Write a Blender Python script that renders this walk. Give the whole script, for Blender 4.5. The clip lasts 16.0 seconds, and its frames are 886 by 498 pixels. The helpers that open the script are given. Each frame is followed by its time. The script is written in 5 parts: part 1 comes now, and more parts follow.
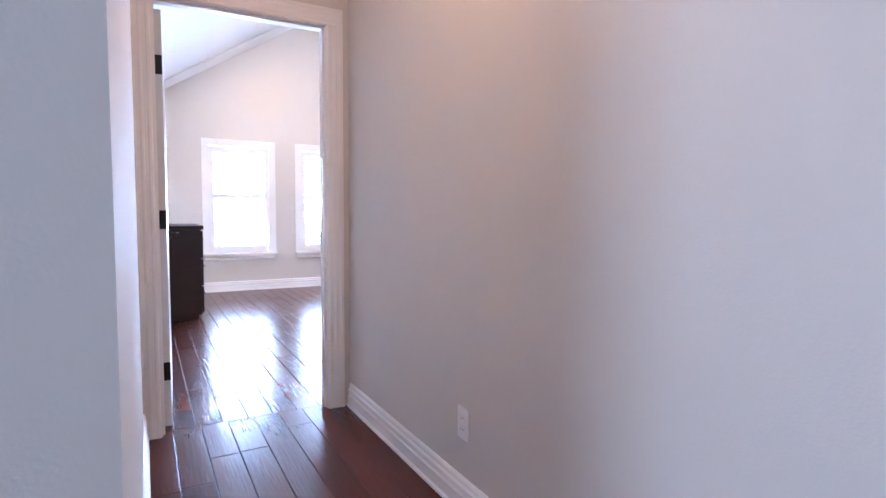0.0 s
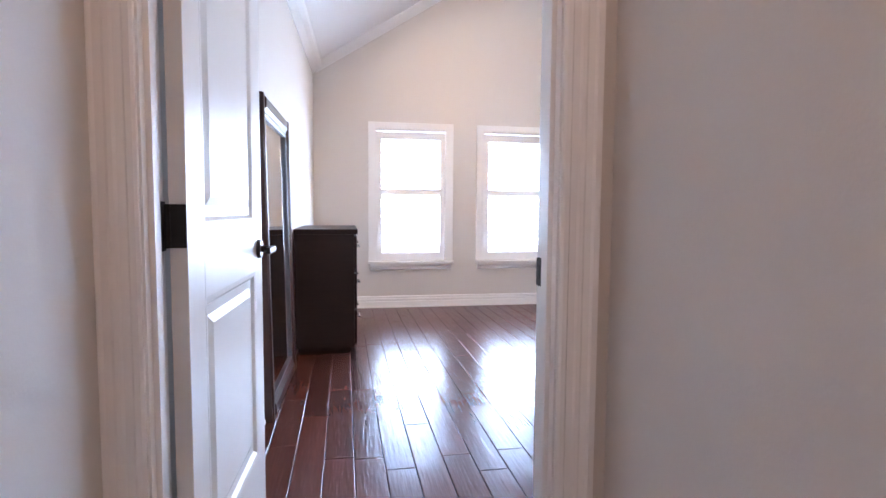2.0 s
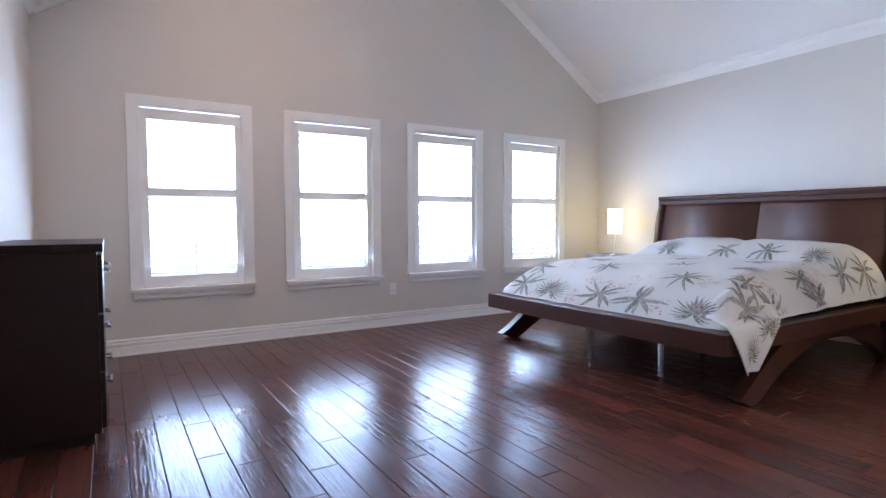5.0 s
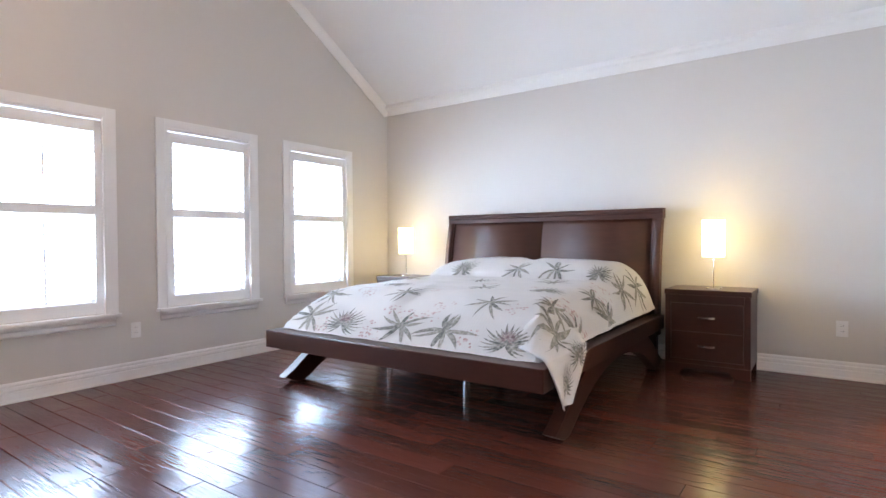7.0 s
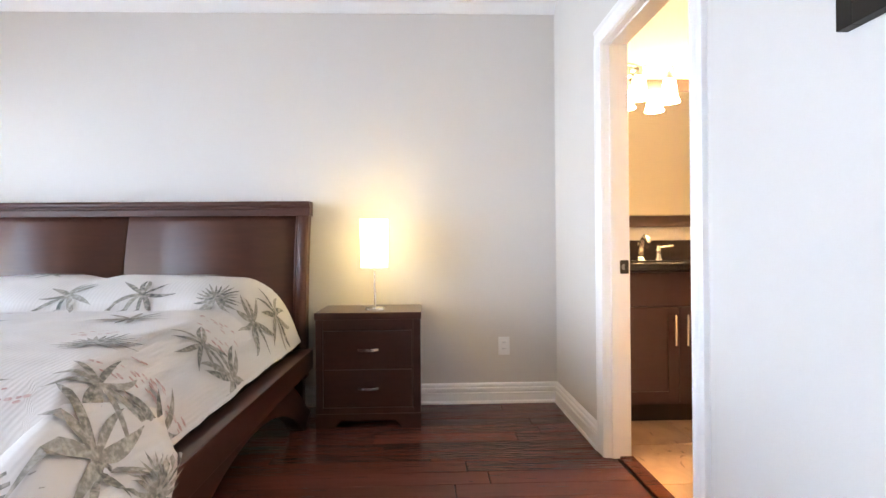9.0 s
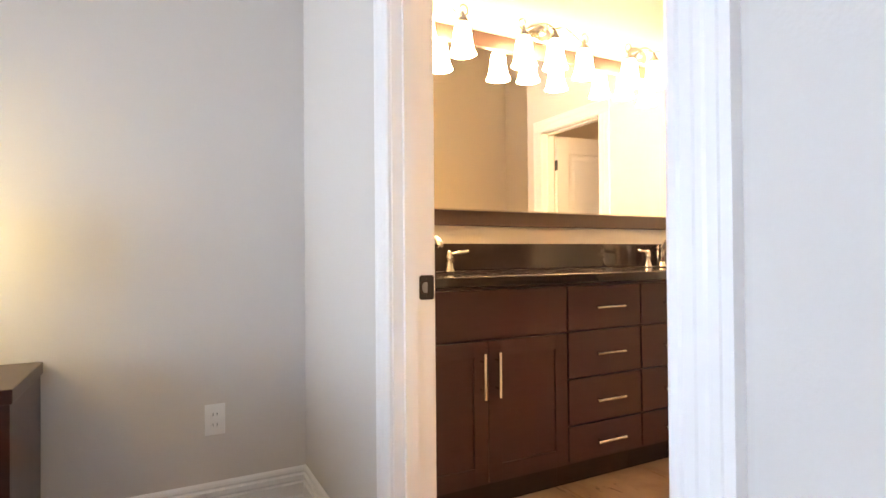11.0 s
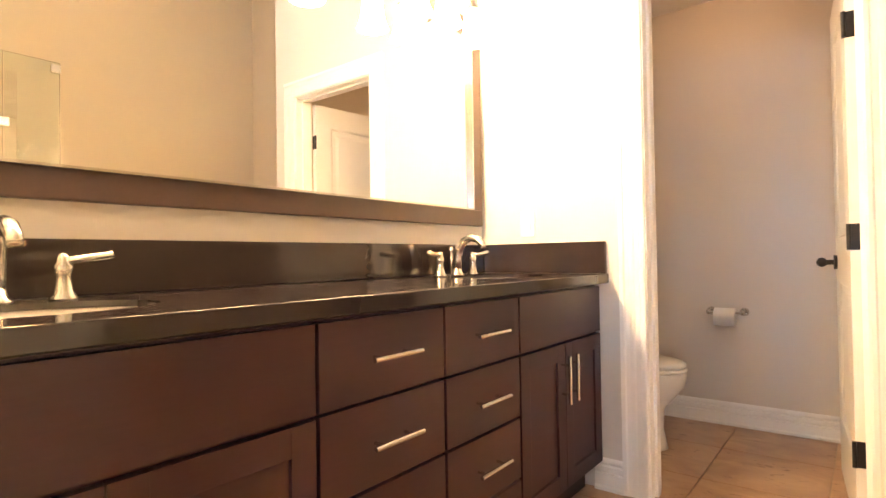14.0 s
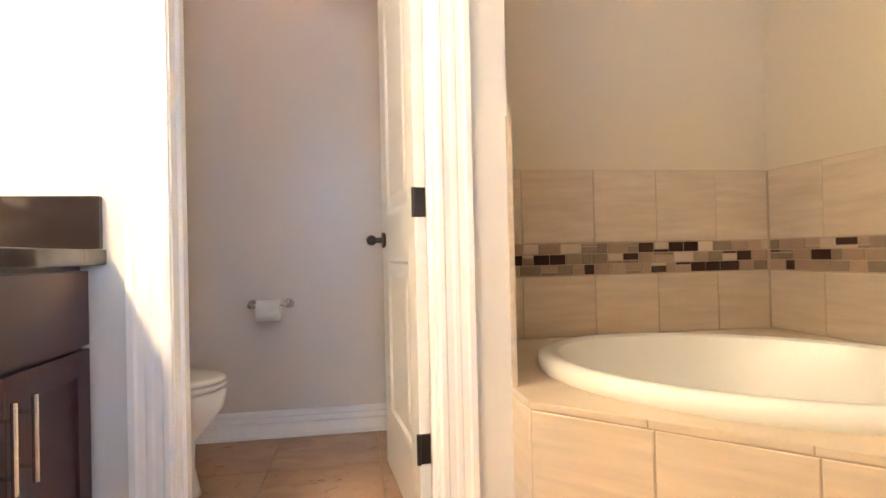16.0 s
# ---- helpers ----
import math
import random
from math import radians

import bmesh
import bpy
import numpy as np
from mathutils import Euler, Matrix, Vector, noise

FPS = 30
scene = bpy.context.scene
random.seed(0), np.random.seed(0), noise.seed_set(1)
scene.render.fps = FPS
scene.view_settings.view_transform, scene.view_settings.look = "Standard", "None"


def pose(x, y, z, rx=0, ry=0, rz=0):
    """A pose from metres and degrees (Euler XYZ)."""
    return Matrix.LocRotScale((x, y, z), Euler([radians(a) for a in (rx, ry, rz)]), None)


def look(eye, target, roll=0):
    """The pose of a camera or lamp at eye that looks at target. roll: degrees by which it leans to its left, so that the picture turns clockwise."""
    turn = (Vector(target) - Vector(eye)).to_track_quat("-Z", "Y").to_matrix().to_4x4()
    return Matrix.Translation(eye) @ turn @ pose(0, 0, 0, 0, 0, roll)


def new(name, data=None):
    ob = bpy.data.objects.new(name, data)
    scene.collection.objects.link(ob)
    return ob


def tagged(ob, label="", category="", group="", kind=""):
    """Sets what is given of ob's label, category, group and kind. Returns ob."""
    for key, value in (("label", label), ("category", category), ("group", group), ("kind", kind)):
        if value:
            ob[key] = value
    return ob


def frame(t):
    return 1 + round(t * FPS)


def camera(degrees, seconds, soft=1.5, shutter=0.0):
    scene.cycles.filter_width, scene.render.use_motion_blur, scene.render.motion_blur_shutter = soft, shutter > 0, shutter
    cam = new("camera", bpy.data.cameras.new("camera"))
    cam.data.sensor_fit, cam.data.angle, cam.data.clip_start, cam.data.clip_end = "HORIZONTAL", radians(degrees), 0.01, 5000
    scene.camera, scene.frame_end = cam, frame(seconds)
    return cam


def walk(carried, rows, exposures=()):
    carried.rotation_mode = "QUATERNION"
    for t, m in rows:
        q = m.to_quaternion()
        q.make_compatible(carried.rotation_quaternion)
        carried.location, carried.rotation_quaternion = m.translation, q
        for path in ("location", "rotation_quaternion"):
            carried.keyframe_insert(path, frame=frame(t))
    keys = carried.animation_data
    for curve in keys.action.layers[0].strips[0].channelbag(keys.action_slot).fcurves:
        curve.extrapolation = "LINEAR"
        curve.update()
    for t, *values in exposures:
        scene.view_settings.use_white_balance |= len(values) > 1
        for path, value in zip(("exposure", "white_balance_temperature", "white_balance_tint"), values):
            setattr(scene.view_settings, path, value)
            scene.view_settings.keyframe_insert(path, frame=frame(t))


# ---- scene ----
cam = camera(78.6, 16.0)
PATH = [
    (0, (-0.088, -0.285, 1.075), (0.875, 1.457, 0.938), 0.4),
    (0.5, (0.057, 0.128, 1.057), (0.806, 1.978, 0.92), 0.2),
    (1, (0.204, 0.567, 1.061), (0.724, 2.492, 0.917), 0.1),
    (1.5, (0.283, 1.023, 1.055), (0.694, 2.975, 0.912), 0.4),
    (2, (0.327, 1.467, 1.063), (0.684, 3.429, 0.921), 0.4),
    (2.5, (0.311, 1.841, 1.066), (0.683, 3.802, 0.93), 0.4),
    (3, (0.342, 2.131, 1.075), (0.779, 4.078, 0.947), 0.3),
    (3.5, (0.341, 2.339, 1.062), (0.905, 4.254, 0.939), 0.4),
    (4, (0.37, 2.469, 1.039), (1.14, 4.311, 0.926), 0.2),
    (6.5, (0.674, 2.838, 1.004), (2.11, 4.229, 0.948), -0.3),
    (7, (0.839, 3.073, 1.026), (2.467, 4.234, 0.994), -0.4),
    (7.5, (1.1, 3.23, 1.009), (2.895, 4.11, 1.0), -0.4),
    (8, (1.459, 3.309, 0.976), (3.365, 3.916, 0.988), -0.3),
    (8.5, (1.837, 3.392, 0.936), (3.82, 3.649, 0.963), -0.3),
    (9, (2.235, 3.497, 0.984), (4.234, 3.429, 0.987), -0.5),
    (9.5, (2.611, 3.479, 0.977), (4.58, 3.128, 0.984), -0.5),
    (12, (3.873, 2.868, 0.996), (5.503, 1.71, 1.015), -0.6),
    (12.5, (4.028, 2.718, 1.004), (5.594, 1.474, 1.022), -0.7),
    (13, (4.127, 2.623, 1.002), (5.63, 1.303, 1.019), -0.6),
    (13.5, (4.224, 2.533, 1.0), (5.643, 1.124, 1.026), -0.7),
    (14, (4.322, 2.404, 0.979), (5.553, 0.828, 1.009), -0.9),
    (14.5, (4.391, 2.206, 0.964), (5.345, 0.448, 0.994), -1.2),
    (15, (4.458, 2.0, 0.944), (5.085, 0.101, 0.971), -1.5),
    (15.5, (4.535, 1.836, 0.904), (4.676, -0.159, 0.93), -1.6),
    (16, (4.547, 1.699, 0.87), (4.223, -0.274, 0.887), -1.3),
]
EXPOSURES = [(0, 1.53, 6400, 30), (0.5, 1.5, 7150, 28), (1.5, 1.3, 7250, 29), (2.5, 0.82, 6950, 30), (3.5, 0.3, 6650, 30), (4, 0.22, 6550, 29), (6.5, 0.53, 7500, 27), (7.5, 0.68, 7700, 27), (8.5, 0.75, 7900, 27), (9.5, 0.68, 8150, 26), (12, 0.36, 8000, 27), (13, 0.48, 7700, 26), (14, 0.64, 7450, 24), (15, 0.46, 7100, 25), (16, 0.5, 5850, 18)]
walk(cam, [(t, look(eye, target, roll)) for t, eye, target, roll in PATH], EXPOSURES)

# ---- world, sun, exposure ----
world = bpy.data.worlds.new("sky")
scene.world = world
world.use_nodes = True
wn = world.node_tree.nodes
sky = wn.new("ShaderNodeTexSky")
sky.sky_type = "NISHITA"
sky.sun_disc = False
sky.sun_elevation = radians(55)
sky.sun_rotation = radians(200)
wn["Background"].inputs[1].default_value = 0.12
world.node_tree.links.new(sky.outputs[0], wn["Background"].inputs[0])

sun = new("sun", bpy.data.lights.new("sun", "SUN"))
sun.data.energy, sun.data.angle, sun.data.color = 3.0, radians(0.5), (1, 0.95, 0.88)
sun.matrix_world = look((0, -3, 8), (2.0, 3.0, 0))


def area(name, m, w, h, power, colour):
    ob = new(name, bpy.data.lights.new(name, "AREA"))
    ob.data.shape, ob.data.size, ob.data.size_y, ob.data.energy, ob.data.color = "RECTANGLE", w, h, power, colour
    ob.matrix_world = m
    return ob


for c in (1.04, 2.228, 3.440, 4.645):
    area("window_daylight", look((c, 7.52, 1.22), (c, 3.0, 2.7)), 0.72, 1.3, 52, (0.44, 0.71, 1.0))
area("hall_window_daylight", look((-3.05, -0.4, 1.4), (0, -0.2, 1.2)), 1.15, 1.5, 24, (0.5, 0.75, 1.0))


# ---- plan, in metres ----
WEST, EAST, SOUTH, NORTH = 0.0, 5.70, 2.65, 7.345
HALL_L, HALL_R, HALL_S, ENTRY = -0.115, 0.89, -2.6, 2.545
DOOR_L, DOOR_R, DOOR_H = -0.035, 0.765, 2.035
EAVE, RIDGE_X, RIDGE_Z = 2.55, 2.82, 4.32
BATH_E, BATH_S, BATH_W, BATH_H = 5.80, 0.20, 2.59, 3.8
BD_L, BD_R, BD_H = 3.91, 4.75, 1.945
TD_L, TD_R, TOILET_S = 4.325, 5.01, -1.03
NOOK_X, NOOK_S = 4.107, -0.60
WINDOWS = (1.04, 2.228, 3.440, 4.645)
WIN_HALF, WIN_Z0, WIN_Z1 = 0.392, 0.515, 1.93
SLOPE = (RIDGE_Z - EAVE) / (RIDGE_X - WEST)


# ---- materials ----
def material(name, colour, rough=0.5, metal=0.0, grain=0.0, scale=20.0, bump=0.0, big=0.0, coat=0.0, stretch=(1, 1, 1), vary=0.0, gloss=0.5):
    """A plain surface with variation at two scales and a fine relief."""
    m = bpy.data.materials.new(name)
    m.use_nodes = True
    t = m.node_tree
    b = t.nodes["Principled BSDF"]
    b.inputs["Roughness"].default_value, b.inputs["Metallic"].default_value = rough, metal
    b.inputs["Coat Weight"].default_value = coat
    b.inputs["Base Color"].default_value = (*colour, 1)
    b.inputs["Specular IOR Level"].default_value = gloss
    geo = t.nodes.new("ShaderNodeNewGeometry")
    mapping = t.nodes.new("ShaderNodeMapping")
    mapping.inputs["Scale"].default_value = stretch
    t.links.new(geo.outputs["Position"], mapping.inputs["Vector"])
    fine, large = t.nodes.new("ShaderNodeTexNoise"), t.nodes.new("ShaderNodeTexNoise")
    fine.inputs["Scale"].default_value, large.inputs["Scale"].default_value = scale, 1.3
    fine.inputs["Detail"].default_value = 6
    where = mapping.outputs[0]
    if vary:
        info = t.nodes.new("ShaderNodeObjectInfo")
        shift = t.nodes.new("ShaderNodeVectorMath")
        shift.operation = "MULTIPLY_ADD"
        shift.inputs[1].default_value = (37, 53, 71)
        t.links.new(info.outputs["Random"], shift.inputs[0])
        t.links.new(where, shift.inputs[2])
        where = shift.outputs[0]
    for n in (fine, large):
        t.links.new(where, n.inputs["Vector"])
    add = t.nodes.new("ShaderNodeMath")
    add.operation = "MULTIPLY_ADD"
    t.links.new(fine.outputs[0], add.inputs[0])
    add.inputs[1].default_value = grain
    add2 = t.nodes.new("ShaderNodeMath")
    add2.operation = "MULTIPLY_ADD"
    t.links.new(large.outputs[0], add2.inputs[0])
    add2.inputs[1].default_value = big
    add2.inputs[2].default_value = 1 - 0.5 * (grain + big)
    t.links.new(add2.outputs[0], add.inputs[2])
    last = add.outputs[0]
    if vary:
        v = t.nodes.new("ShaderNodeMath")
        v.operation = "MULTIPLY_ADD"
        t.links.new(info.outputs["Random"], v.inputs[0])
        v.inputs[1].default_value, v.inputs[2].default_value = vary, 1 - vary / 2
        w = t.nodes.new("ShaderNodeMath")
        w.operation = "MULTIPLY"
        t.links.new(last, w.inputs[0])
        t.links.new(v.outputs[0], w.inputs[1])
        last = w.outputs[0]
    mix = t.nodes.new("ShaderNodeVectorMath")
    mix.operation = "SCALE"
    mix.inputs[0].default_value = colour
    t.links.new(last, mix.inputs["Scale"])
    t.links.new(mix.outputs[0], b.inputs["Base Color"])
    if bump:
        bm = t.nodes.new("ShaderNodeBump")
        bm.inputs["Strength"].default_value, bm.inputs["Distance"].default_value = bump, 0.004
        t.links.new(fine.outputs[0], bm.inputs["Height"])
        t.links.new(bm.outputs[0], b.inputs["Normal"])
    return m


def glow(name, colour, strength):
    m = bpy.data.materials.new(name)
    m.use_nodes = True
    b = m.node_tree.nodes["Principled BSDF"]
    b.inputs["Base Color"].default_value = (*colour, 1)
    b.inputs["Emission Color"].default_value = (*colour, 1)
    b.inputs["Emission Strength"].default_value = strength
    return m


WALL = material("wall_paint", (0.70, 0.655, 0.61), 0.75, grain=0.03, scale=160, bump=0.12, big=0.04)
BATHWALL = material("tan_wall_paint", (0.66, 0.57, 0.43), 0.75, grain=0.03, scale=160, bump=0.12, big=0.04)
# copy of the wall paint with warm lamplight put into its colour
TOILETWALL = material("lamp_warmed_greige_wall", (0.71, 0.64, 0.575), 0.75, grain=0.03, scale=160, bump=0.12, big=0.04)
CEIL = material("ceiling_paint", (0.86, 0.85, 0.84), 0.8, grain=0.03, scale=90, bump=0.1, big=0.03)
TRIM = material("white_trim_paint", (0.89, 0.87, 0.85), 0.35, grain=0.02, scale=40, big=0.03)
DOORP = material("white_door_paint", (0.72, 0.70, 0.67), 0.32, grain=0.02, scale=60, big=0.03)
ESPRESSO = material("espresso_wood", (0.026, 0.0115, 0.009), 0.42, gloss=0.25, grain=0.5, scale=9, bump=0.05, big=0.3, stretch=(1, 1, 14))
PEWTER = material("dull_pewter", (0.2, 0.2, 0.22), 0.4, metal=1, grain=0.1, scale=80)
BEDWOOD = material("mahogany_stained_wood", (0.049, 0.0145, 0.0092), 0.28, gloss=0.42, grain=0.5, scale=9, bump=0.03, big=0.3, coat=0.1, stretch=(12, 1, 6))
HEADWOOD = material("polished_mahogany_veneer", (0.068, 0.0205, 0.0125), 0.42, gloss=0.4, grain=0.45, scale=7, big=0.35, stretch=(6, 1, 9))
CABINET = material("vanity_wood", (0.040, 0.0125, 0.0155), 0.36, gloss=0.4, grain=0.35, scale=10, bump=0.05, big=0.25, stretch=(1, 1, 12))
BRONZE = material("oil_rubbed_bronze", (0.03, 0.026, 0.024), 0.4, metal=0.7, grain=0.2, scale=30)
NICKEL = material("brushed_nickel", (0.62, 0.59, 0.55), 0.25, metal=1, grain=0.1, scale=200)
CHROME = material("satin_chrome", (0.6, 0.6, 0.6), 0.2, metal=1, grain=0.05, scale=100)
PORCELAIN = material("porcelain", (0.82, 0.8, 0.76), 0.26, grain=0.01, scale=30)
PLASTIC = material("white_plastic", (0.88, 0.87, 0.86), 0.35, grain=0.02, scale=60)
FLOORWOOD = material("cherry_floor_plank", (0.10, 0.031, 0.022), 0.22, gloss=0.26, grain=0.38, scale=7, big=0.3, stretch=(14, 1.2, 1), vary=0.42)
# the blue of the reflected sky is put into the specular tint
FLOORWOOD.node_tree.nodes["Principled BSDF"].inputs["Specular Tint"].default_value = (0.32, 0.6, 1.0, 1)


def scraped(m):
    """Hand-scraped relief: long shallow gouges along the plank with short chatter across them."""
    t = m.node_tree
    b = t.nodes["Principled BSDF"]
    geo = t.nodes.new("ShaderNodeNewGeometry")
    info = t.nodes.new("ShaderNodeObjectInfo")
    last = None
    for stretch, scale, weight in (((16, 1.3, 1), 5, 1.0), ((34, 2.5, 1), 5, 0.14), ((4, 1.2, 1), 3, 1.8)):
        mapping = t.nodes.new("ShaderNodeMapping")
        mapping.inputs["Scale"].default_value = stretch
        mapping.inputs["Rotation"].default_value = (0, 0, radians(6))
        shift = t.nodes.new("ShaderNodeVectorMath")
        shift.operation = "MULTIPLY_ADD"
        shift.inputs[1].default_value = (17, 23, 31)
        t.links.new(info.outputs["Random"], shift.inputs[0])
        t.links.new(geo.outputs["Position"], shift.inputs[2])
        t.links.new(shift.outputs[0], mapping.inputs["Vector"])
        n = t.nodes.new("ShaderNodeTexNoise")
        n.inputs["Scale"].default_value, n.inputs["Detail"].default_value = scale, 1.0
        t.links.new(mapping.outputs[0], n.inputs["Vector"])
        add = t.nodes.new("ShaderNodeMath")
        add.operation = "MULTIPLY_ADD"
        t.links.new(n.outputs[0], add.inputs[0])
        add.inputs[1].default_value = weight
        if last:
            t.links.new(last, add.inputs[2])
        last = add.outputs[0]
    bump = t.nodes.new("ShaderNodeBump")
    bump.inputs["Strength"].default_value, bump.inputs["Distance"].default_value = 0.42, 0.003
    t.links.new(last, bump.inputs["Height"])
    t.links.new(bump.outputs[0], b.inputs["Normal"])


scraped(FLOORWOOD)
GAP = material("floor_gap", (0.02, 0.008, 0.006), 0.6, grain=0.3, scale=20)


def veined_stone(name, pale, mid, dark, rough):
    """Streaked travertine-look glaze: long cloudy bands, short dark veins, a new cut on each tile."""
    m = bpy.data.materials.new(name)
    m.use_nodes = True
    t = m.node_tree
    N, link = t.nodes, t.links
    b = N["Principled BSDF"]
    b.inputs["Roughness"].default_value = rough
    geo, info = N.new("ShaderNodeNewGeometry"), N.new("ShaderNodeObjectInfo")
    shift = N.new("ShaderNodeVectorMath")
    shift.operation = "MULTIPLY_ADD"
    shift.inputs[1].default_value = (13, 29, 7)
    link.new(info.outputs["Random"], shift.inputs[0])
    link.new(geo.outputs["Position"], shift.inputs[2])

    def cloud(stretch, scale, detail, twist):
        mp, n = N.new("ShaderNodeMapping"), N.new("ShaderNodeTexNoise")
        mp.inputs["Scale"].default_value = stretch
        mp.inputs["Rotation"].default_value = (0, 0, radians(32))
        n.inputs["Scale"].default_value, n.inputs["Detail"].default_value, n.inputs["Distortion"].default_value = scale, detail, twist
        link.new(shift.outputs[0], mp.inputs["Vector"])
        link.new(mp.outputs[0], n.inputs["Vector"])
        return n.outputs[0]

    bands = N.new("ShaderNodeValToRGB")
    e = bands.color_ramp.elements
    e[0].position, e[0].color = 0.33, (*mid, 1)
    e[1].position, e[1].color = 0.66, (*pale, 1)
    link.new(cloud((1.0, 1.5, 1), 3.6, 8, 1.4), bands.inputs[0])
    lines = N.new("ShaderNodeValToRGB")
    e = lines.color_ramp.elements
    e[0].position, e[0].color = 0.29, (1, 1, 1, 1)
    e[1].position, e[1].color = 0.37, (0, 0, 0, 1)
    link.new(cloud((1.4, 3.2, 1), 5.0, 5, 2.0), lines.inputs[0])
    mix = N.new("ShaderNodeMix")
    mix.data_type = "RGBA"
    link.new(lines.outputs[0], mix.inputs["Factor"])
    link.new(bands.outputs[0], mix.inputs["A"])
    mix.inputs["B"].default_value = (*dark, 1)
    link.new(mix.outputs["Result"], b.inputs["Base Color"])
    bump = N.new("ShaderNodeBump")
    bump.inputs["Strength"].default_value, bump.inputs["Distance"].default_value = 0.06, 0.003
    link.new(cloud((1.0, 3.0, 1), 14, 4, 0.2), bump.inputs["Height"])
    link.new(bump.outputs[0], b.inputs["Normal"])
    return m


TRAVERTINE = veined_stone("brown_floor_tile", (0.50, 0.325, 0.21), (0.37, 0.225, 0.14), (0.2, 0.105, 0.065), 0.3)
GROUT = material("grout", (0.46, 0.36, 0.26), 0.8, grain=0.3, scale=60, bump=0.3)
BEIGE_TILE = material("beige_wall_tile", (0.60, 0.49, 0.37), 0.35, grain=0.5, scale=4, bump=0.03, big=0.15, stretch=(1, 1, 9), vary=0.1)
GRANITE = material("black_granite", (0.021, 0.0145, 0.0155), 0.1, grain=0.08, scale=45, big=0.15)
FABRIC = material("quilt", (0.72, 0.7, 0.68), 0.85, grain=0.08, scale=180, bump=0.3, big=0.05)
LAMPSHADE = glow("lit_lamp_shade", (0.97, 0.89, 0.40), 5.8)
MIRROR = material("mirror_silver", (0.9, 0.9, 0.9), 0.0, metal=1)


MIRROR_FRAME = material("brown_mirror_frame", (0.052, 0.029, 0.025), 0.4, grain=0.3, scale=10, bump=0.05, big=0.2, stretch=(1, 12, 12))
GROUND = material("pale_ground", (0.5, 0.48, 0.44), 0.9, grain=0.3, scale=3, big=0.3)
PAPER = material("tissue_paper", (0.82, 0.8, 0.77), 0.9, grain=0.05, scale=120, bump=0.2)
MOS_DARK = material("dark_brown_mosaic", (0.045, 0.02, 0.018), 0.12, grain=0.3, scale=20, vary=0.4)
MOS_TAN = material("tan_mosaic", (0.36, 0.25, 0.17), 0.3, grain=0.3, scale=30, vary=0.3)
MOS_CREAM = material("cream_mosaic", (0.6, 0.48, 0.36), 0.25, grain=0.2, scale=30, vary=0.2)
MOS_GREY = material("grey_brown_mosaic", (0.26, 0.2, 0.15), 0.2, grain=0.3, scale=30, vary=0.3)
BACKDROP = glow("hazy_bright_sky", (0.42, 0.68, 1.0), 6.5)
HALL_GLOW = glow("hall_lamp_lens", (1.0, 0.7, 0.47), 80.0)
ROOM_GLOW = glow("bedroom_lamp_lens", (1.0, 0.82, 0.6), 300.0)
DOME_GLOW = glow("dome_glass", (1.0, 0.68, 0.4), 7.0)
BELL_GLOW = glow("lit_frosted_bell", (1.0, 0.80, 0.45), 70.0)
BULB_GLOW = glow("lit_bulb", (1.0, 0.80, 0.45), 250.0)
SHOWER_GLASS = bpy.data.materials.new("shower_glass")
SHOWER_GLASS.use_nodes = True
_s = SHOWER_GLASS.node_tree.nodes["Principled BSDF"]
_s.inputs["Transmission Weight"].default_value, _s.inputs["Roughness"].default_value, _s.inputs["IOR"].default_value = 1.0, 0.0, 1.12
_s.inputs["Base Color"].default_value = (0.86, 0.93, 0.9, 1)


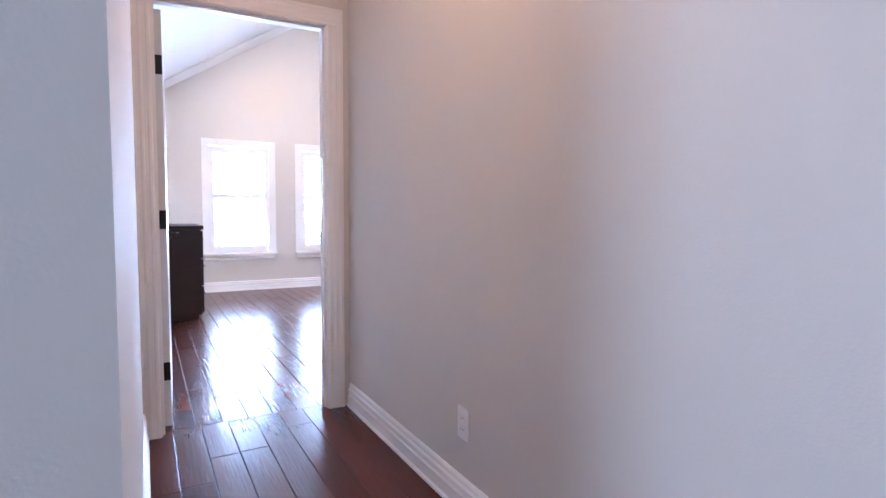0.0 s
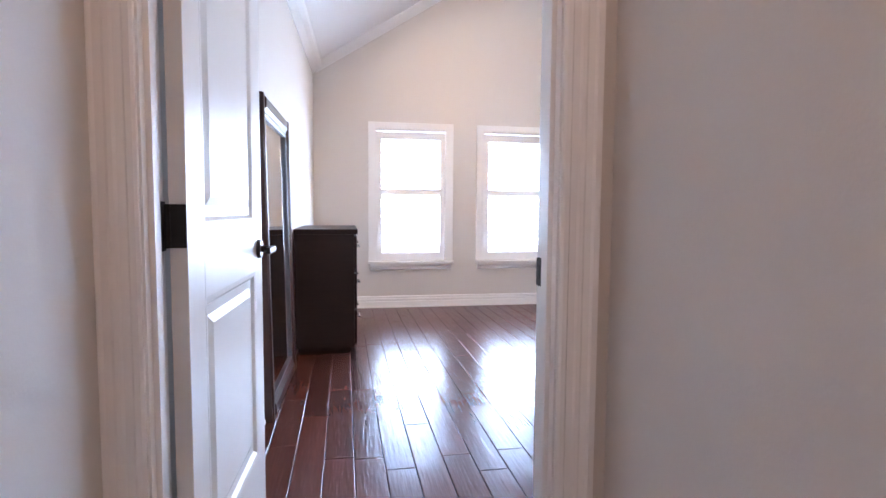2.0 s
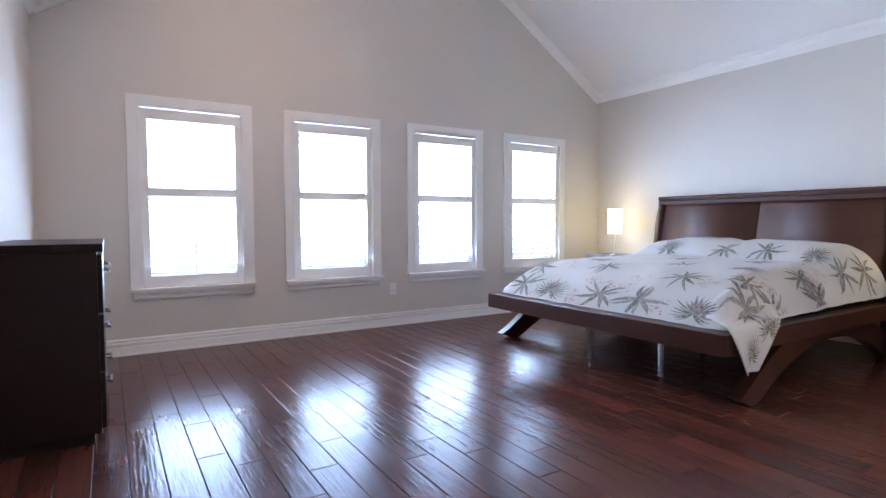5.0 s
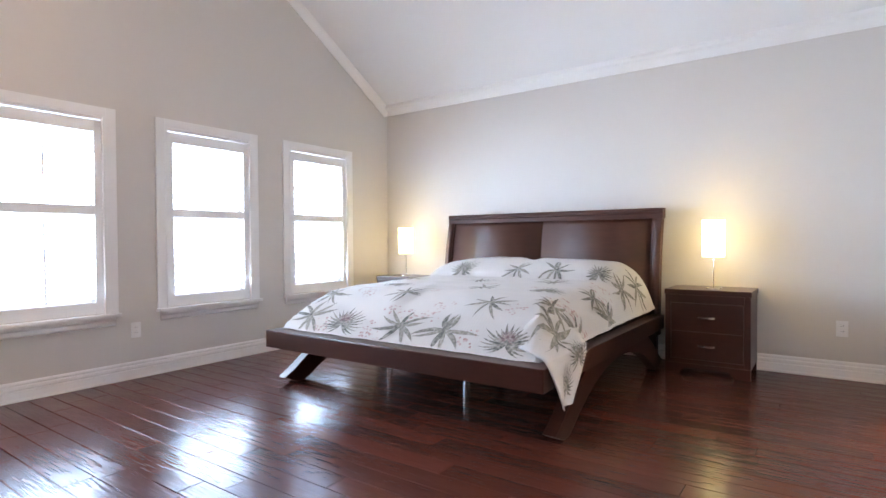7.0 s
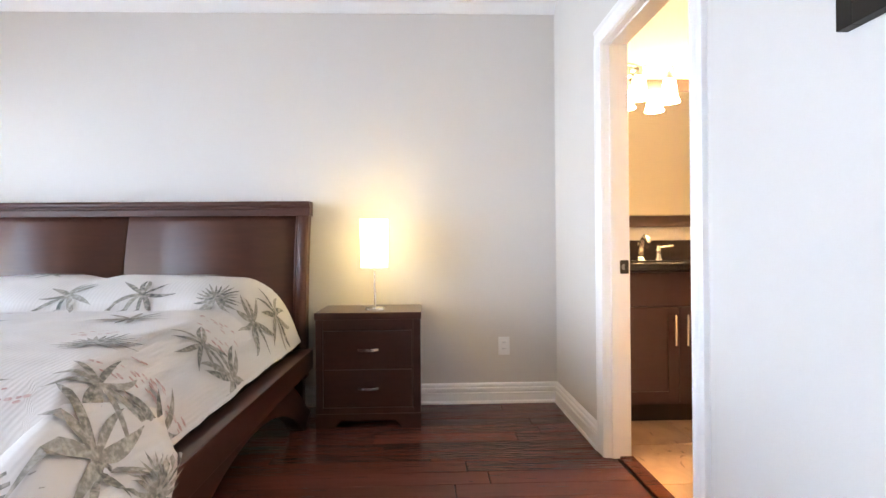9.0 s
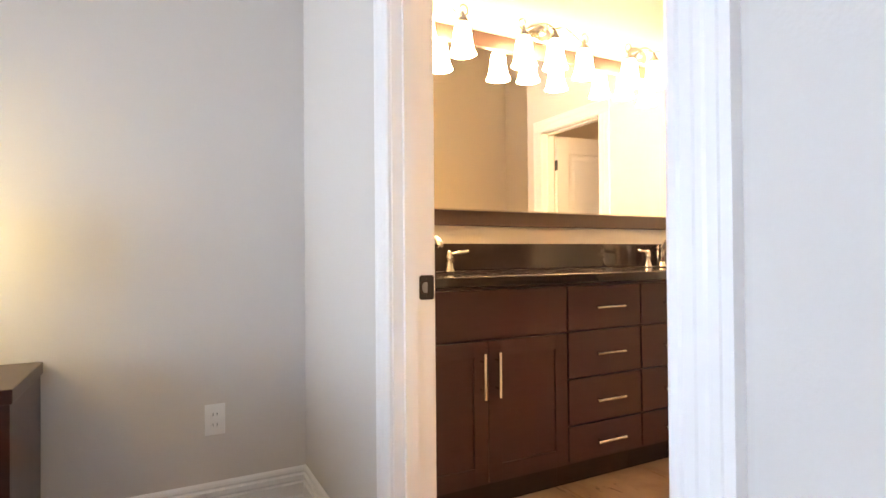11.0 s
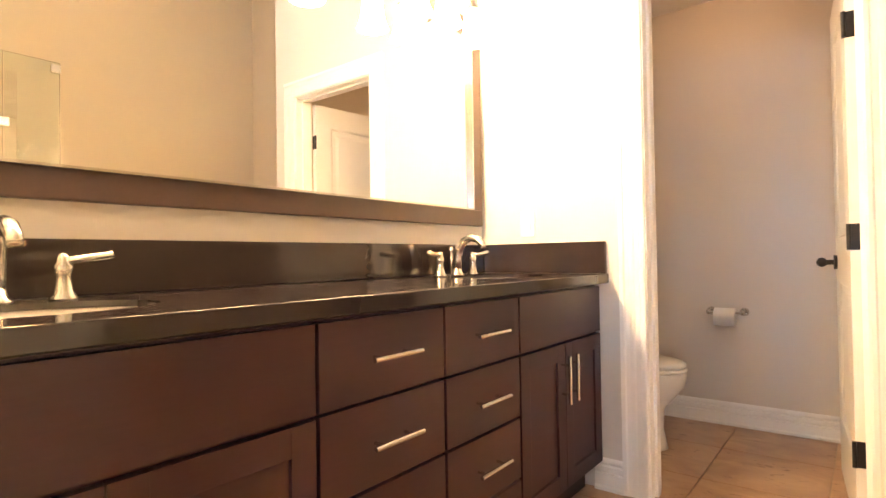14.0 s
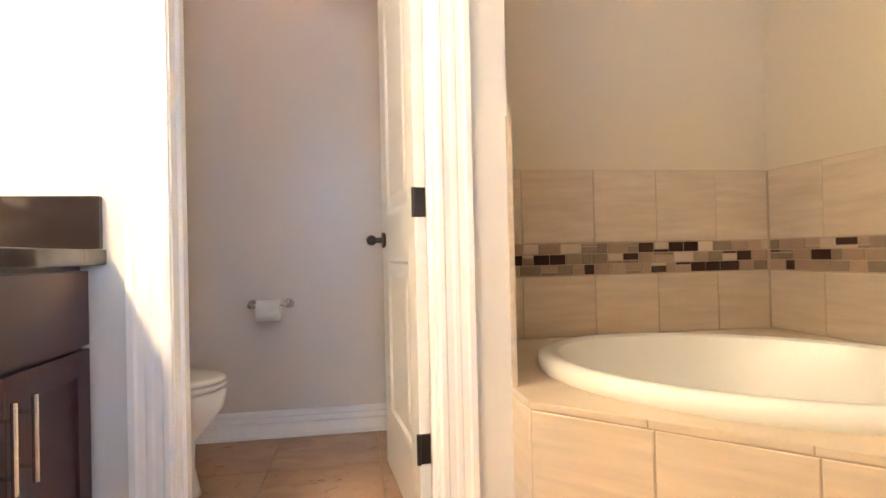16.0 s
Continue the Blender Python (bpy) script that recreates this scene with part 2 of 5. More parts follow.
def quilt_material():
    """Off-white quilted cotton with fine stitched ribs."""
    m = bpy.data.materials.new("palm_print_quilt")
    m.use_nodes = True
    t = m.node_tree
    N, link = t.nodes, t.links
    b = N["Principled BSDF"]
    b.inputs["Roughness"].default_value = 0.9

    def math_node(op, a, c=None, d=None):
        n = N.new("ShaderNodeMath")
        n.operation = op
        for i, v in enumerate((a, c, d)):
            if v is None:
                continue
            if isinstance(v, (int, float)):
                n.inputs[i].default_value = v
            else:
                link.new(v, n.inputs[i])
        return n.outputs[0]

    uvn = N.new("ShaderNodeUVMap")
    uvn.uv_map = "cloth"
    warp = N.new("ShaderNodeTexNoise")
    warp.inputs["Scale"].default_value = 9
    link.new(uvn.outputs[0], warp.inputs["Vector"])
    add = N.new("ShaderNodeVectorMath")
    add.operation = "MULTIPLY_ADD"
    link.new(warp.outputs["Color"], add.inputs[0])
    add.inputs[1].default_value = (0.07, 0.07, 0)
    link.new(uvn.outputs[0], add.inputs[2])
    flatten = N.new("ShaderNodeVectorMath")
    flatten.operation = "MULTIPLY"
    flatten.inputs[1].default_value = (1, 1, 0)
    link.new(add.outputs[0], flatten.inputs[0])
    coord = flatten.outputs[0]

    stain = N.new("ShaderNodeTexNoise")
    stain.inputs["Scale"].default_value = 28
    link.new(coord, stain.inputs["Vector"])
    wash = N.new("ShaderNodeTexNoise")
    wash.inputs["Scale"].default_value = 4
    link.new(coord, wash.inputs["Vector"])
    cloth = N.new("ShaderNodeMix")
    cloth.data_type = "RGBA"
    cloth.inputs["A"].default_value, cloth.inputs["B"].default_value = (0.70, 0.665, 0.63, 1), (0.61, 0.59, 0.58, 1)
    link.new(wash.outputs[0], cloth.inputs["Factor"])
    link.new(cloth.outputs["Result"], b.inputs["Base Color"])
    rib = N.new("ShaderNodeTexWave")
    rib.bands_direction = "Y"
    rib.inputs["Scale"].default_value = 18
    rib.inputs["Distortion"].default_value = 1.2
    link.new(uvn.outputs[0], rib.inputs["Vector"])
    bump = N.new("ShaderNodeBump")
    bump.inputs["Strength"].default_value, bump.inputs["Distance"].default_value = 0.15, 0.004
    link.new(math_node("ADD", rib.outputs["Fac"], math_node("MULTIPLY", stain.outputs[0], 0.8)), bump.inputs["Height"])
    link.new(bump.outputs[0], b.inputs["Normal"])
    return m


QUILT = quilt_material()


def print_material(name, dark, light, ground):
    """Brushed fabric print: tone by leaf, dry patches where the cloth shows."""
    p = bpy.data.materials.new(name)
    p.use_nodes = True
    t = p.node_tree
    s = t.nodes["Principled BSDF"]
    s.inputs["Roughness"].default_value = 0.9
    geo = t.nodes.new("ShaderNodeNewGeometry")
    tone = t.nodes.new("ShaderNodeMix")
    tone.data_type = "RGBA"
    tone.inputs["A"].default_value, tone.inputs["B"].default_value = (*dark, 1), (*light, 1)
    t.links.new(geo.outputs["Random Per Island"], tone.inputs["Factor"])
    n = t.nodes.new("ShaderNodeTexNoise")
    n.inputs["Scale"].default_value, n.inputs["Detail"].default_value = 60, 4
    t.links.new(geo.outputs["Position"], n.inputs["Vector"])
    ramp = t.nodes.new("ShaderNodeMapRange")
    ramp.inputs["From Min"].default_value, ramp.inputs["From Max"].default_value = 0.42, 0.72
    ramp.inputs["To Max"].default_value = 0.85
    t.links.new(n.outputs[0], ramp.inputs["Value"])
    dry = t.nodes.new("ShaderNodeMix")
    dry.data_type = "RGBA"
    t.links.new(ramp.outputs[0], dry.inputs["Factor"])
    t.links.new(tone.outputs["Result"], dry.inputs["A"])
    dry.inputs["B"].default_value = (*ground, 1)
    t.links.new(dry.outputs["Result"], s.inputs["Base Color"])
    return p


PALM_PRINT = print_material("palm_print", (0.095, 0.105, 0.095), (0.29, 0.27, 0.235), (0.58, 0.54, 0.49))
AGAVE_PRINT = print_material("agave_print", (0.15, 0.09, 0.095), (0.33, 0.22, 0.21), (0.6, 0.52, 0.48))
BLOSSOM_PRINT = print_material("blossom_print", (0.42, 0.22, 0.21), (0.58, 0.40, 0.37), (0.65, 0.6, 0.57))


# ---- building blocks ----
def box(bm, x0, y0, z0, x1, y1, z1, bevel=0.0):
    m = Matrix.LocRotScale(((x0 + x1) / 2, (y0 + y1) / 2, (z0 + z1) / 2), None, (abs(x1 - x0), abs(y1 - y0), abs(z1 - z0)))
    made = bmesh.ops.create_cube(bm, size=1, matrix=m)
    if bevel:
        edges = list({e for v in made["verts"] for e in v.link_edges})
        bmesh.ops.bevel(bm, geom=edges, offset=bevel, segments=2, affect="EDGES", profile=0.7)
    return bm


def part(name, bm, mat, parent=None, label="", smooth=False, m=None):
    """Links a bmesh as one mesh object under a thing or a part."""
    me = bpy.data.meshes.new(name)
    bm.normal_update()
    bm.to_mesh(me)
    bm.free()
    if smooth:
        for p in me.polygons:
            p.use_smooth = True
    me.materials.append(mat)
    ob = new(name, me)
    if parent:
        ob.parent = parent
    if m is not None:
        ob.matrix_basis = m
    if label:
        ob["label"] = label
    return ob


def boxes(name, rows, mat, parent=None, label="", bevel=0.0, m=None):
    bm = bmesh.new()
    for r in rows:
        box(bm, *r, bevel=bevel)
    return part(name, bm, mat, parent, label, m=m)


def thing(name, p, label, category, group="", kind="", rz=0):
    ob = new(name)
    ob.empty_display_size = 0.1
    ob.matrix_basis = pose(*p, 0, 0, rz)
    return tagged(ob, label, category, group, kind)


def struct(ob, label="", category=""):
    return tagged(ob, label, category, "", "structure")


def prism(bm, outline, lo, hi, axis):
    """A solid from a flat outline of pairs, drawn out along an axis from lo to hi."""
    def put(a, b, c):
        return {"x": (c, a, b), "y": (a, c, b), "z": (a, b, c)}[axis]
    n = len(outline)
    v0 = [bm.verts.new(put(a, b, lo)) for a, b in outline]
    v1 = [bm.verts.new(put(a, b, hi)) for a, b in outline]
    faces = [bm.faces.new(v0), bm.faces.new(v1)]
    faces += [bm.faces.new((v0[i], v0[(i + 1) % n], v1[(i + 1) % n], v1[i])) for i in range(n)]
    bmesh.ops.recalc_face_normals(bm, faces=faces)
    return bm


def tube(bm, pts, r, seg=12, taper=1.0):
    """A round tube along points, tapering to r * taper."""
    rings = []
    n = len(pts)
    for i, p in enumerate(pts):
        p = Vector(p)
        d = (Vector(pts[min(i + 1, n - 1)]) - Vector(pts[max(i - 1, 0)])).normalized()
        q = d.to_track_quat("Z", "Y")
        rr = r * (1 + (taper - 1) * i / max(1, n - 1))
        rings.append([bm.verts.new(p + q @ Vector((rr * math.cos(2 * math.pi * k / seg), rr * math.sin(2 * math.pi * k / seg), 0))) for k in range(seg)])
    for a, b in zip(rings, rings[1:]):
        for i in range(seg):
            bm.faces.new((a[i], a[(i + 1) % seg], b[(i + 1) % seg], b[i]))
    bm.faces.new(rings[0])
    bm.faces.new(rings[-1])


def lathe(bm, profile, at=(0, 0, 0), seg=20):
    rings = []
    for r, z in profile:
        rings.append([bm.verts.new((at[0] + r * math.cos(2 * math.pi * k / seg), at[1] + r * math.sin(2 * math.pi * k / seg), at[2] + z)) for k in range(seg)])
    for a, b in zip(rings, rings[1:]):
        for i in range(seg):
            bm.faces.new((a[i], a[(i + 1) % seg], b[(i + 1) % seg], b[i]))
    bm.faces.new(rings[0])
    bm.faces.new(rings[-1])


# ---- structure: walls ----
T = 0.14


def gable(bm, x0, x1, z0, y0, y1):
    prism(bm, [(x0, z0), (x1, z0), (x1, EAVE), (EAST, EAVE), (RIDGE_X, RIDGE_Z + 0.05), (WEST, EAVE), (x0, EAVE)], y0, y1, "y")


bm = bmesh.new()
xs = [WEST - T] + [c + d for c in WINDOWS for d in (-WIN_HALF, WIN_HALF)] + [EAST + T]
for i in range(0, len(xs), 2):
    box(bm, xs[i], NORTH, -0.05, xs[i + 1], NORTH + T, WIN_Z1)
for c in WINDOWS:
    box(bm, c - WIN_HALF, NORTH, -0.05, c + WIN_HALF, NORTH + T, WIN_Z0)
gable(bm, WEST - T, EAST + T, WIN_Z1, NORTH, NORTH + T)
struct(part("wall_north", bm, WALL), "greige painted gable wall with four windows", "wall")
# the west wall runs slightly off square
WEST_M = pose(-0.135, SOUTH, 0, 0, 0, -1.75)
WLEN = NORTH - SOUTH + 0.01
struct(boxes("wall_west", [(-T, -0.05, -0.05, 0, WLEN, EAVE)], WALL, m=WEST_M), "greige painted side wall of the bedroom", "wall")
struct(boxes("wall_east", [(EAST, SOUTH, -0.05, EAST + T, NORTH, EAVE)], WALL), "greige painted wall behind the bed", "wall")
bm = bmesh.new()
J = 0.018
box(bm, WEST - T, ENTRY, -0.05, DOOR_L - J, SOUTH, DOOR_H + J)
box(bm, DOOR_R + J, ENTRY, -0.05, BD_L - J, SOUTH, DOOR_H + J)
box(bm, BD_R + J, ENTRY, -0.05, BATH_E + T, SOUTH, DOOR_H + J)
box(bm, BD_L - J, ENTRY, BD_H + J, BD_R + J, SOUTH, DOOR_H + J)
gable(bm, WEST - T, BATH_E + T, DOOR_H + J, ENTRY, SOUTH)
struct(part("wall_south", bm, WALL), "greige painted wall with two doorways", "wall")
bm = bmesh.new()
prism(bm, [(WEST - T, EAVE - T * SLOPE), (RIDGE_X, RIDGE_Z), (EAST + T, EAVE - T * SLOPE), (EAST + T, EAVE + 0.1), (RIDGE_X, RIDGE_Z + 0.16), (WEST - T, EAVE + 0.1)], SOUTH - 0.01, NORTH + 0.01, "y")
struct(part("ceiling_bedroom", bm, CEIL), "white vaulted ceiling", "ceiling")

# hall, and the room it opens from
struct(boxes("wall_hall_east", [(HALL_R, HALL_S, -0.05, HALL_R + T, ENTRY, 2.6)], WALL), "greige painted hall wall", "wall")
struct(boxes("wall_hall_west", [(HALL_L - T, 0.37, -0.05, HALL_L, ENTRY, 2.6), (-3.0, 0.37, -0.05, HALL_L - T, 0.37 + T, 2.6)], WALL), "greige painted hall wall with an outer corner", "wall")
struct(boxes("wall_hall_south", [(-3.0, HALL_S - T, -0.05, HALL_R + T, HALL_S, 2.6)], WALL), "plain wall closing the hall", "wall")
struct(boxes("wall_hall_side", [(-3.0 - T, HALL_S, -0.05, -3.0, -1.0, 2.6), (-3.0 - T, 0.2, -0.05, -3.0, 0.51, 2.6), (-3.0 - T, -1.0, -0.05, -3.0, 0.2, 0.6), (-3.0 - T, -1.0, 2.2, -3.0, 0.2, 2.6)], WALL), "plain wall with a window closing the hall", "wall")
struct(boxes("ceiling_hall", [(-3.0 - T, HALL_S - T, 2.6, HALL_R + T, ENTRY, 2.7)], CEIL), "white flat hall ceiling", "ceiling")

# bathroom
struct(boxes("wall_bath_east", [(BATH_E, TOILET_S - T, -0.05, BATH_E + T, ENTRY, BATH_H)], WALL), "beige lit wall behind the vanity", "wall")
bm = bmesh.new()
prism(bm, [(NOOK_X, -0.05), (TD_L - J, -0.05), (TD_L - J, DOOR_H + J), (TD_R + J, DOOR_H + J), (TD_R + J, -0.05), (BATH_E, -0.05), (BATH_E, BATH_H), (NOOK_X, BATH_H)], BATH_S - 0.12, BATH_S, "y")
struct(part("wall_bath_south", bm, WALL), "beige wall with the doorway of the toilet room", "wall")
struct(boxes("wall_toilet_south", [(NOOK_X, TOILET_S - T, -0.05, BATH_E, TOILET_S, BATH_H)], TOILETWALL), "greige wall of the toilet room", "wall")
struct(boxes("wall_nook_east", [(NOOK_X, TOILET_S, -0.05, NOOK_X + 0.11, BATH_S - 0.12, BATH_H)], BATHWALL), "beige stub wall beside the bathtub", "wall")
struct(boxes("wall_nook_south", [(BATH_W - T, NOOK_S - T, -0.05, NOOK_X, NOOK_S, BATH_H)], BATHWALL), "beige wall above the tub tiles", "wall")
struct(boxes("wall_bath_west", [(BATH_W - T, NOOK_S, -0.05, BATH_W, ENTRY, BATH_H)], BATHWALL), "beige wall above the tub tiles", "wall")
struct(boxes("ceiling_bath", [(BATH_W - T, TOILET_S - T, BATH_H, BATH_E + T, ENTRY, BATH_H + 0.1)], CEIL), "white flat bathroom ceiling", "ceiling")

struct(boxes("ceiling_toilet", [(NOOK_X + 0.11, TOILET_S, 2.44, BATH_E, BATH_S - 0.12, 2.5)], CEIL), "white low ceiling of the toilet room", "ceiling")

# floors and what lies outside
bm = bmesh.new()
box(bm, -3.2, HALL_S - T, -0.12, HALL_R + T, ENTRY, -0.011)
box(bm, WEST - T, ENTRY, -0.12, EAST + T, NORTH + T, -0.011)
floor = struct(part("floor", bm, GAP), "glossy hand-scraped cherry plank floor", "floor")
bath_floor = struct(boxes("floor_bath", [(BATH_W - T, TOILET_S - T, -0.12, BATH_E + T, ENTRY, -0.006)], GROUT), "brown stone-look tile floor", "floor")
struct(boxes("ground", [(-60, -60, -0.4, 60, 60, -0.3)], GROUND), "pale ground outside the house", "ground")

struct(boxes("backdrop", [(-60, 55, -0.3, 60, 55.1, 40)], BACKDROP), "bright hazy sky beyond the windows", "backdrop")

# ---- trim ----
BASE = [(0, 0), (0.022, 0), (0.022, 0.012), (0.017, 0.02), (0.016, 0.066), (0.009, 0.07), (0.009, 0.074), (0.015, 0.08), (0.015, 0.097), (0.006, 0.102), (0.006, 0.107), (0.011, 0.112), (0.009, 0.122), (0.003, 0.13), (0, 0.13)]


def baseboard(axis, plane, way, lo, hi):
    """A moulded board along a wall; way is the side (+1 or -1) it stands out to."""
    bm = bmesh.new()
    prism(bm, [(plane + way * d, z) for d, z in BASE], lo, hi, axis)
    return struct(part("baseboard", bm, TRIM), "white moulded baseboard", "baseboard")


CW = 0.085
baseboard("x", NORTH, -1, WEST, EAST)
baseboard("y", 0, 1, 1.36, WLEN).matrix_basis = WEST_M
baseboard("y", EAST, -1, SOUTH, NORTH)
baseboard("x", SOUTH, 1, DOOR_R + CW, BD_L - CW)
baseboard("x", SOUTH, 1, BD_R + CW, EAST)
baseboard("y", HALL_R, -1, HALL_S, ENTRY - 0.018)
baseboard("y", HALL_L, 1, 0.37, ENTRY - 0.018)
baseboard("x", BATH_S, 1, TD_R + CW + 0.02, 5.24)
baseboard("x", TOILET_S, 1, NOOK_X + 0.11, BATH_E)
baseboard("y", BATH_E, -1, TOILET_S, BATH_S - 0.12)
baseboard("y", NOOK_X + 0.11, 1, TOILET_S, BATH_S - 0.12)

CASE = [(0, 0), (0, 0.013), (0.006, 0.016), (0.016, 0.016), (0.02, 0.0135), (0.034, 0.013), (0.04, 0.015), (0.048, 0.015), (0.053, 0.0135), (0.066, 0.0145), (0.072, 0.018), (0.085, 0.018), (0.085, 0)]


def casing(lo, hi, top, axis, plane, way, width=CW, left=True, right=True):
    """The moulded frame round a doorway in a wall along x or y; way is the side it stands out to."""
    k = width / 0.085
    lo, hi, top = lo - 0.005, hi + 0.005, top + 0.005
    bm = bmesh.new()
    def board(start, sign):
        pts = [(start + sign * a * k, plane + way * d) for a, d in CASE]
        prism(bm, pts if axis == "x" else [(b, a) for a, b in pts], 0, top, "z")
    if left:
        board(lo, -1)
    if right:
        board(hi, 1)
    pts = [(plane + way * d, top + a * k) for a, d in CASE]
    prism(bm, pts, lo - width * left, hi + width * right, axis)
    return struct(part("trim", bm, TRIM), "white moulded door casing", "trim")


def jamb(lo, hi, top, axis, p0, p1, stop):
    """The lining of a doorway, 15 mm thick, with a stop strip."""
    e, t = 0.0, 0.018
    rows = [(lo, p0 - e, 0, lo + t, p1 + e, top), (hi - t, p0 - e, 0, hi, p1 + e, top), (lo + t, p0 - e, top - t, hi - t, p1 + e, top)]
    rows += [(lo + t, stop, 0, lo + t + 0.011, stop + 0.035, top - t), (hi - t - 0.011, stop, 0, hi - t, stop + 0.035, top - t), (lo + t, stop, top - t - 0.011, hi - t, stop + 0.035, top - t)]
    if axis == "y":
        rows = [(b, a, c, e2, d, f) for a, b, c, d, e2, f in rows]
    return struct(boxes("trim", rows, TRIM), "white painted door lining", "trim")


casing(DOOR_L, DOOR_R, DOOR_H, "x", ENTRY, -1)
casing(DOOR_L, DOOR_R, DOOR_H, "x", SOUTH, 1)
jamb(DOOR_L - 0.018, DOOR_R + 0.018, DOOR_H + 0.018, "x", ENTRY - 0.004, SOUTH + 0.004, 2.565)
casing(BD_L, BD_R, BD_H, "x", SOUTH, 1)
casing(BD_L, BD_R, BD_H, "x", ENTRY, -1)
jamb(BD_L - 0.018, BD_R + 0.018, BD_H + 0.018, "x", ENTRY - 0.004, SOUTH + 0.004, 2.59)
casing(TD_L, TD_R, DOOR_H, "x", BATH_S, 1, width=0.105)
casing(TD_L, TD_R, DOOR_H, "x", BATH_S - 0.12, -1, left=False)
jamb(TD_L - 0.018, TD_R + 0.018, DOOR_H + 0.018, "x", BATH_S - 0.124, BATH_S + 0.004, BATH_S - 0.08)
casing(0.485, 1.265, DOOR_H, "y", 0, 1, left=False).matrix_basis = WEST_M
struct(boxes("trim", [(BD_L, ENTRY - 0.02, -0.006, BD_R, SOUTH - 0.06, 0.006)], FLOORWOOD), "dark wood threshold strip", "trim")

# crown along the eaves and up the gable
CROWN = [(0, 0), (0.012, 0), (0.02, 0.012), (0.05, 0.05), (0.085, 0.068), (0.09, 0.085), (0.09, 0.13), (0, 0.085)]
for way in (1, -1):
    bm = bmesh.new()
    if way == 1:
        prism(bm, [(d, EAVE - 0.08 + z) for d, z in CROWN], 0, WLEN, "y")
    else:
        prism(bm, [(EAST - d, EAVE - 0.055 + z) for d, z in CROWN], SOUTH, NORTH, "y")
    struct(part("trim", bm, TRIM, m=WEST_M if way == 1 else None), "white crown moulding along the ceiling", "trim")
RAKE = math.atan(SLOPE)
for x0, way in ((WEST, 1), (EAST, -1)):
    bm = bmesh.new()
    n = Vector((-math.sin(RAKE) * way, 0, math.cos(RAKE)))
    u = Vector((math.cos(RAKE) * way, 0, math.sin(RAKE)))
    o = Vector((x0, 0, EAVE))
    length = (RIDGE_X - WEST) / math.cos(RAKE)
    rows = []
    for d, h in ((0, -0.085), (0.012, -0.085), (0.02, -0.072), (0.05, -0.03), (0.07, -0.012), (0.07, 0.01), (0, 0.01)):
        a = o + n * h + Vector((0, NORTH - d, 0))
        rows.append((bm.verts.new(a), bm.verts.new(a + u * length)))
    for i in range(len(rows)):
        k = (i + 1) % len(rows)
        bm.faces.new((rows[i][0], rows[k][0], rows[k][1], rows[i][1]))
    bmesh.ops.recalc_face_normals(bm, faces=bm.faces)
    struct(part("trim", bm, TRIM), "white crown moulding up the gable", "trim")


# ---- windows with shutters ----
def window(n, c):
    lo, hi = c - WIN_HALF, c + WIN_HALF
    win = thing(f"window_{n}", (c, NORTH, WIN_Z0), "white framed window with open louvred shutters", "window", "bedroom windows", "structure")
    L, H, y = WIN_HALF, WIN_Z1 - WIN_Z0, 0.0
    bm = bmesh.new()
    for sgn in (-1, 1):
        box(bm, sgn * L, -0.018, -0.005, sgn * (L + 0.07), 0, H + 0.07, 0.003)
        box(bm, sgn * L, -0.022, -0.005, sgn * (L - 0.02), 0.12, H)
    box(bm, -L, -0.018, H, L, 0, H + 0.07, 0.003)
    box(bm, -L + 0.02, -0.01, H - 0.02, L - 0.02, 0.12, H)
    part("window_frame", bm, TRIM, win)
    bm = bmesh.new()
    box(bm, -L - 0.075, -0.06, -0.03, L + 0.075, 0.12, -0.005, 0.004)
    part("window_sill", bm, TRIM, win)
    bm = bmesh.new()
    prism(bm, [(0, -0.03), (-0.022, -0.03), (-0.022, -0.055), (-0.014, -0.065), (-0.014, -0.09), (0, -0.1)], -L - 0.05, L + 0.05, "x")
    part("apron", bm, TRIM, win)
    for name, z0, z1, yy in (("lower_sash", 0.02, H / 2 + 0.02, 0.085), ("upper_sash", H / 2 - 0.02, H - 0.02, 0.115)):
        bm = bmesh.new()
        w = 0.045
        box(bm, -L + 0.02, yy, z0, -L + 0.02 + w, yy + 0.03, z1)
        box(bm, L - 0.02 - w, yy, z0, L - 0.02, yy + 0.03, z1)
        box(bm, -L + 0.02 + w, yy, z0, L - 0.02 - w, yy + 0.03, z0 + w)
        box(bm, -L + 0.02 + w, yy, z1 - w, L - 0.02 - w, yy + 0.03, z1)
        sash = part(name, bm, TRIM, win)
        pane = boxes("pane", [(-L + 0.05, yy + 0.013, z0 + 0.02, L - 0.05, yy + 0.017, z1 - 0.02)], GLASS, sash)
        pane.visible_shadow = False
    # shutter panel: stiles, rails, louvres and the tilt rod
    a, s, z0, z1, zm = L - 0.022, 0.05, -0.003, H - 0.027, 0.745
    bm = bmesh.new()
    for sgn in (-1, 1):
        box(bm, sgn * a, 0.0, z0, sgn * (a - s), 0.028, z1, 0.002)
    for b0, b1 in ((z0, z0 + 0.085), (zm - 0.033, zm + 0.033), (z1 - 0.083, z1)):
        box(bm, -a + s, 0.002, b0, a - s, 0.026, b1)
    shutter = part("shutter", bm, TRIM, win)
    for b0, b1 in ((z0 + 0.085, zm - 0.033), (zm + 0.033, z1 - 0.083)):
        count = round((b1 - b0) / 0.056)
        for i in range(count):
            z = b0 + (i + 0.5) * (b1 - b0) / count
            ob = new("louvre", LOUVRE)
            ob.parent = shutter
            ob.matrix_basis = pose(0, 0.014, z, 3, 0, 0)
        box_rod = boxes("tilt_rod", [(-0.005, -0.03, b0 + 0.02, 0.005, -0.02, b1 - 0.03)], TRIM, shutter)
    return win


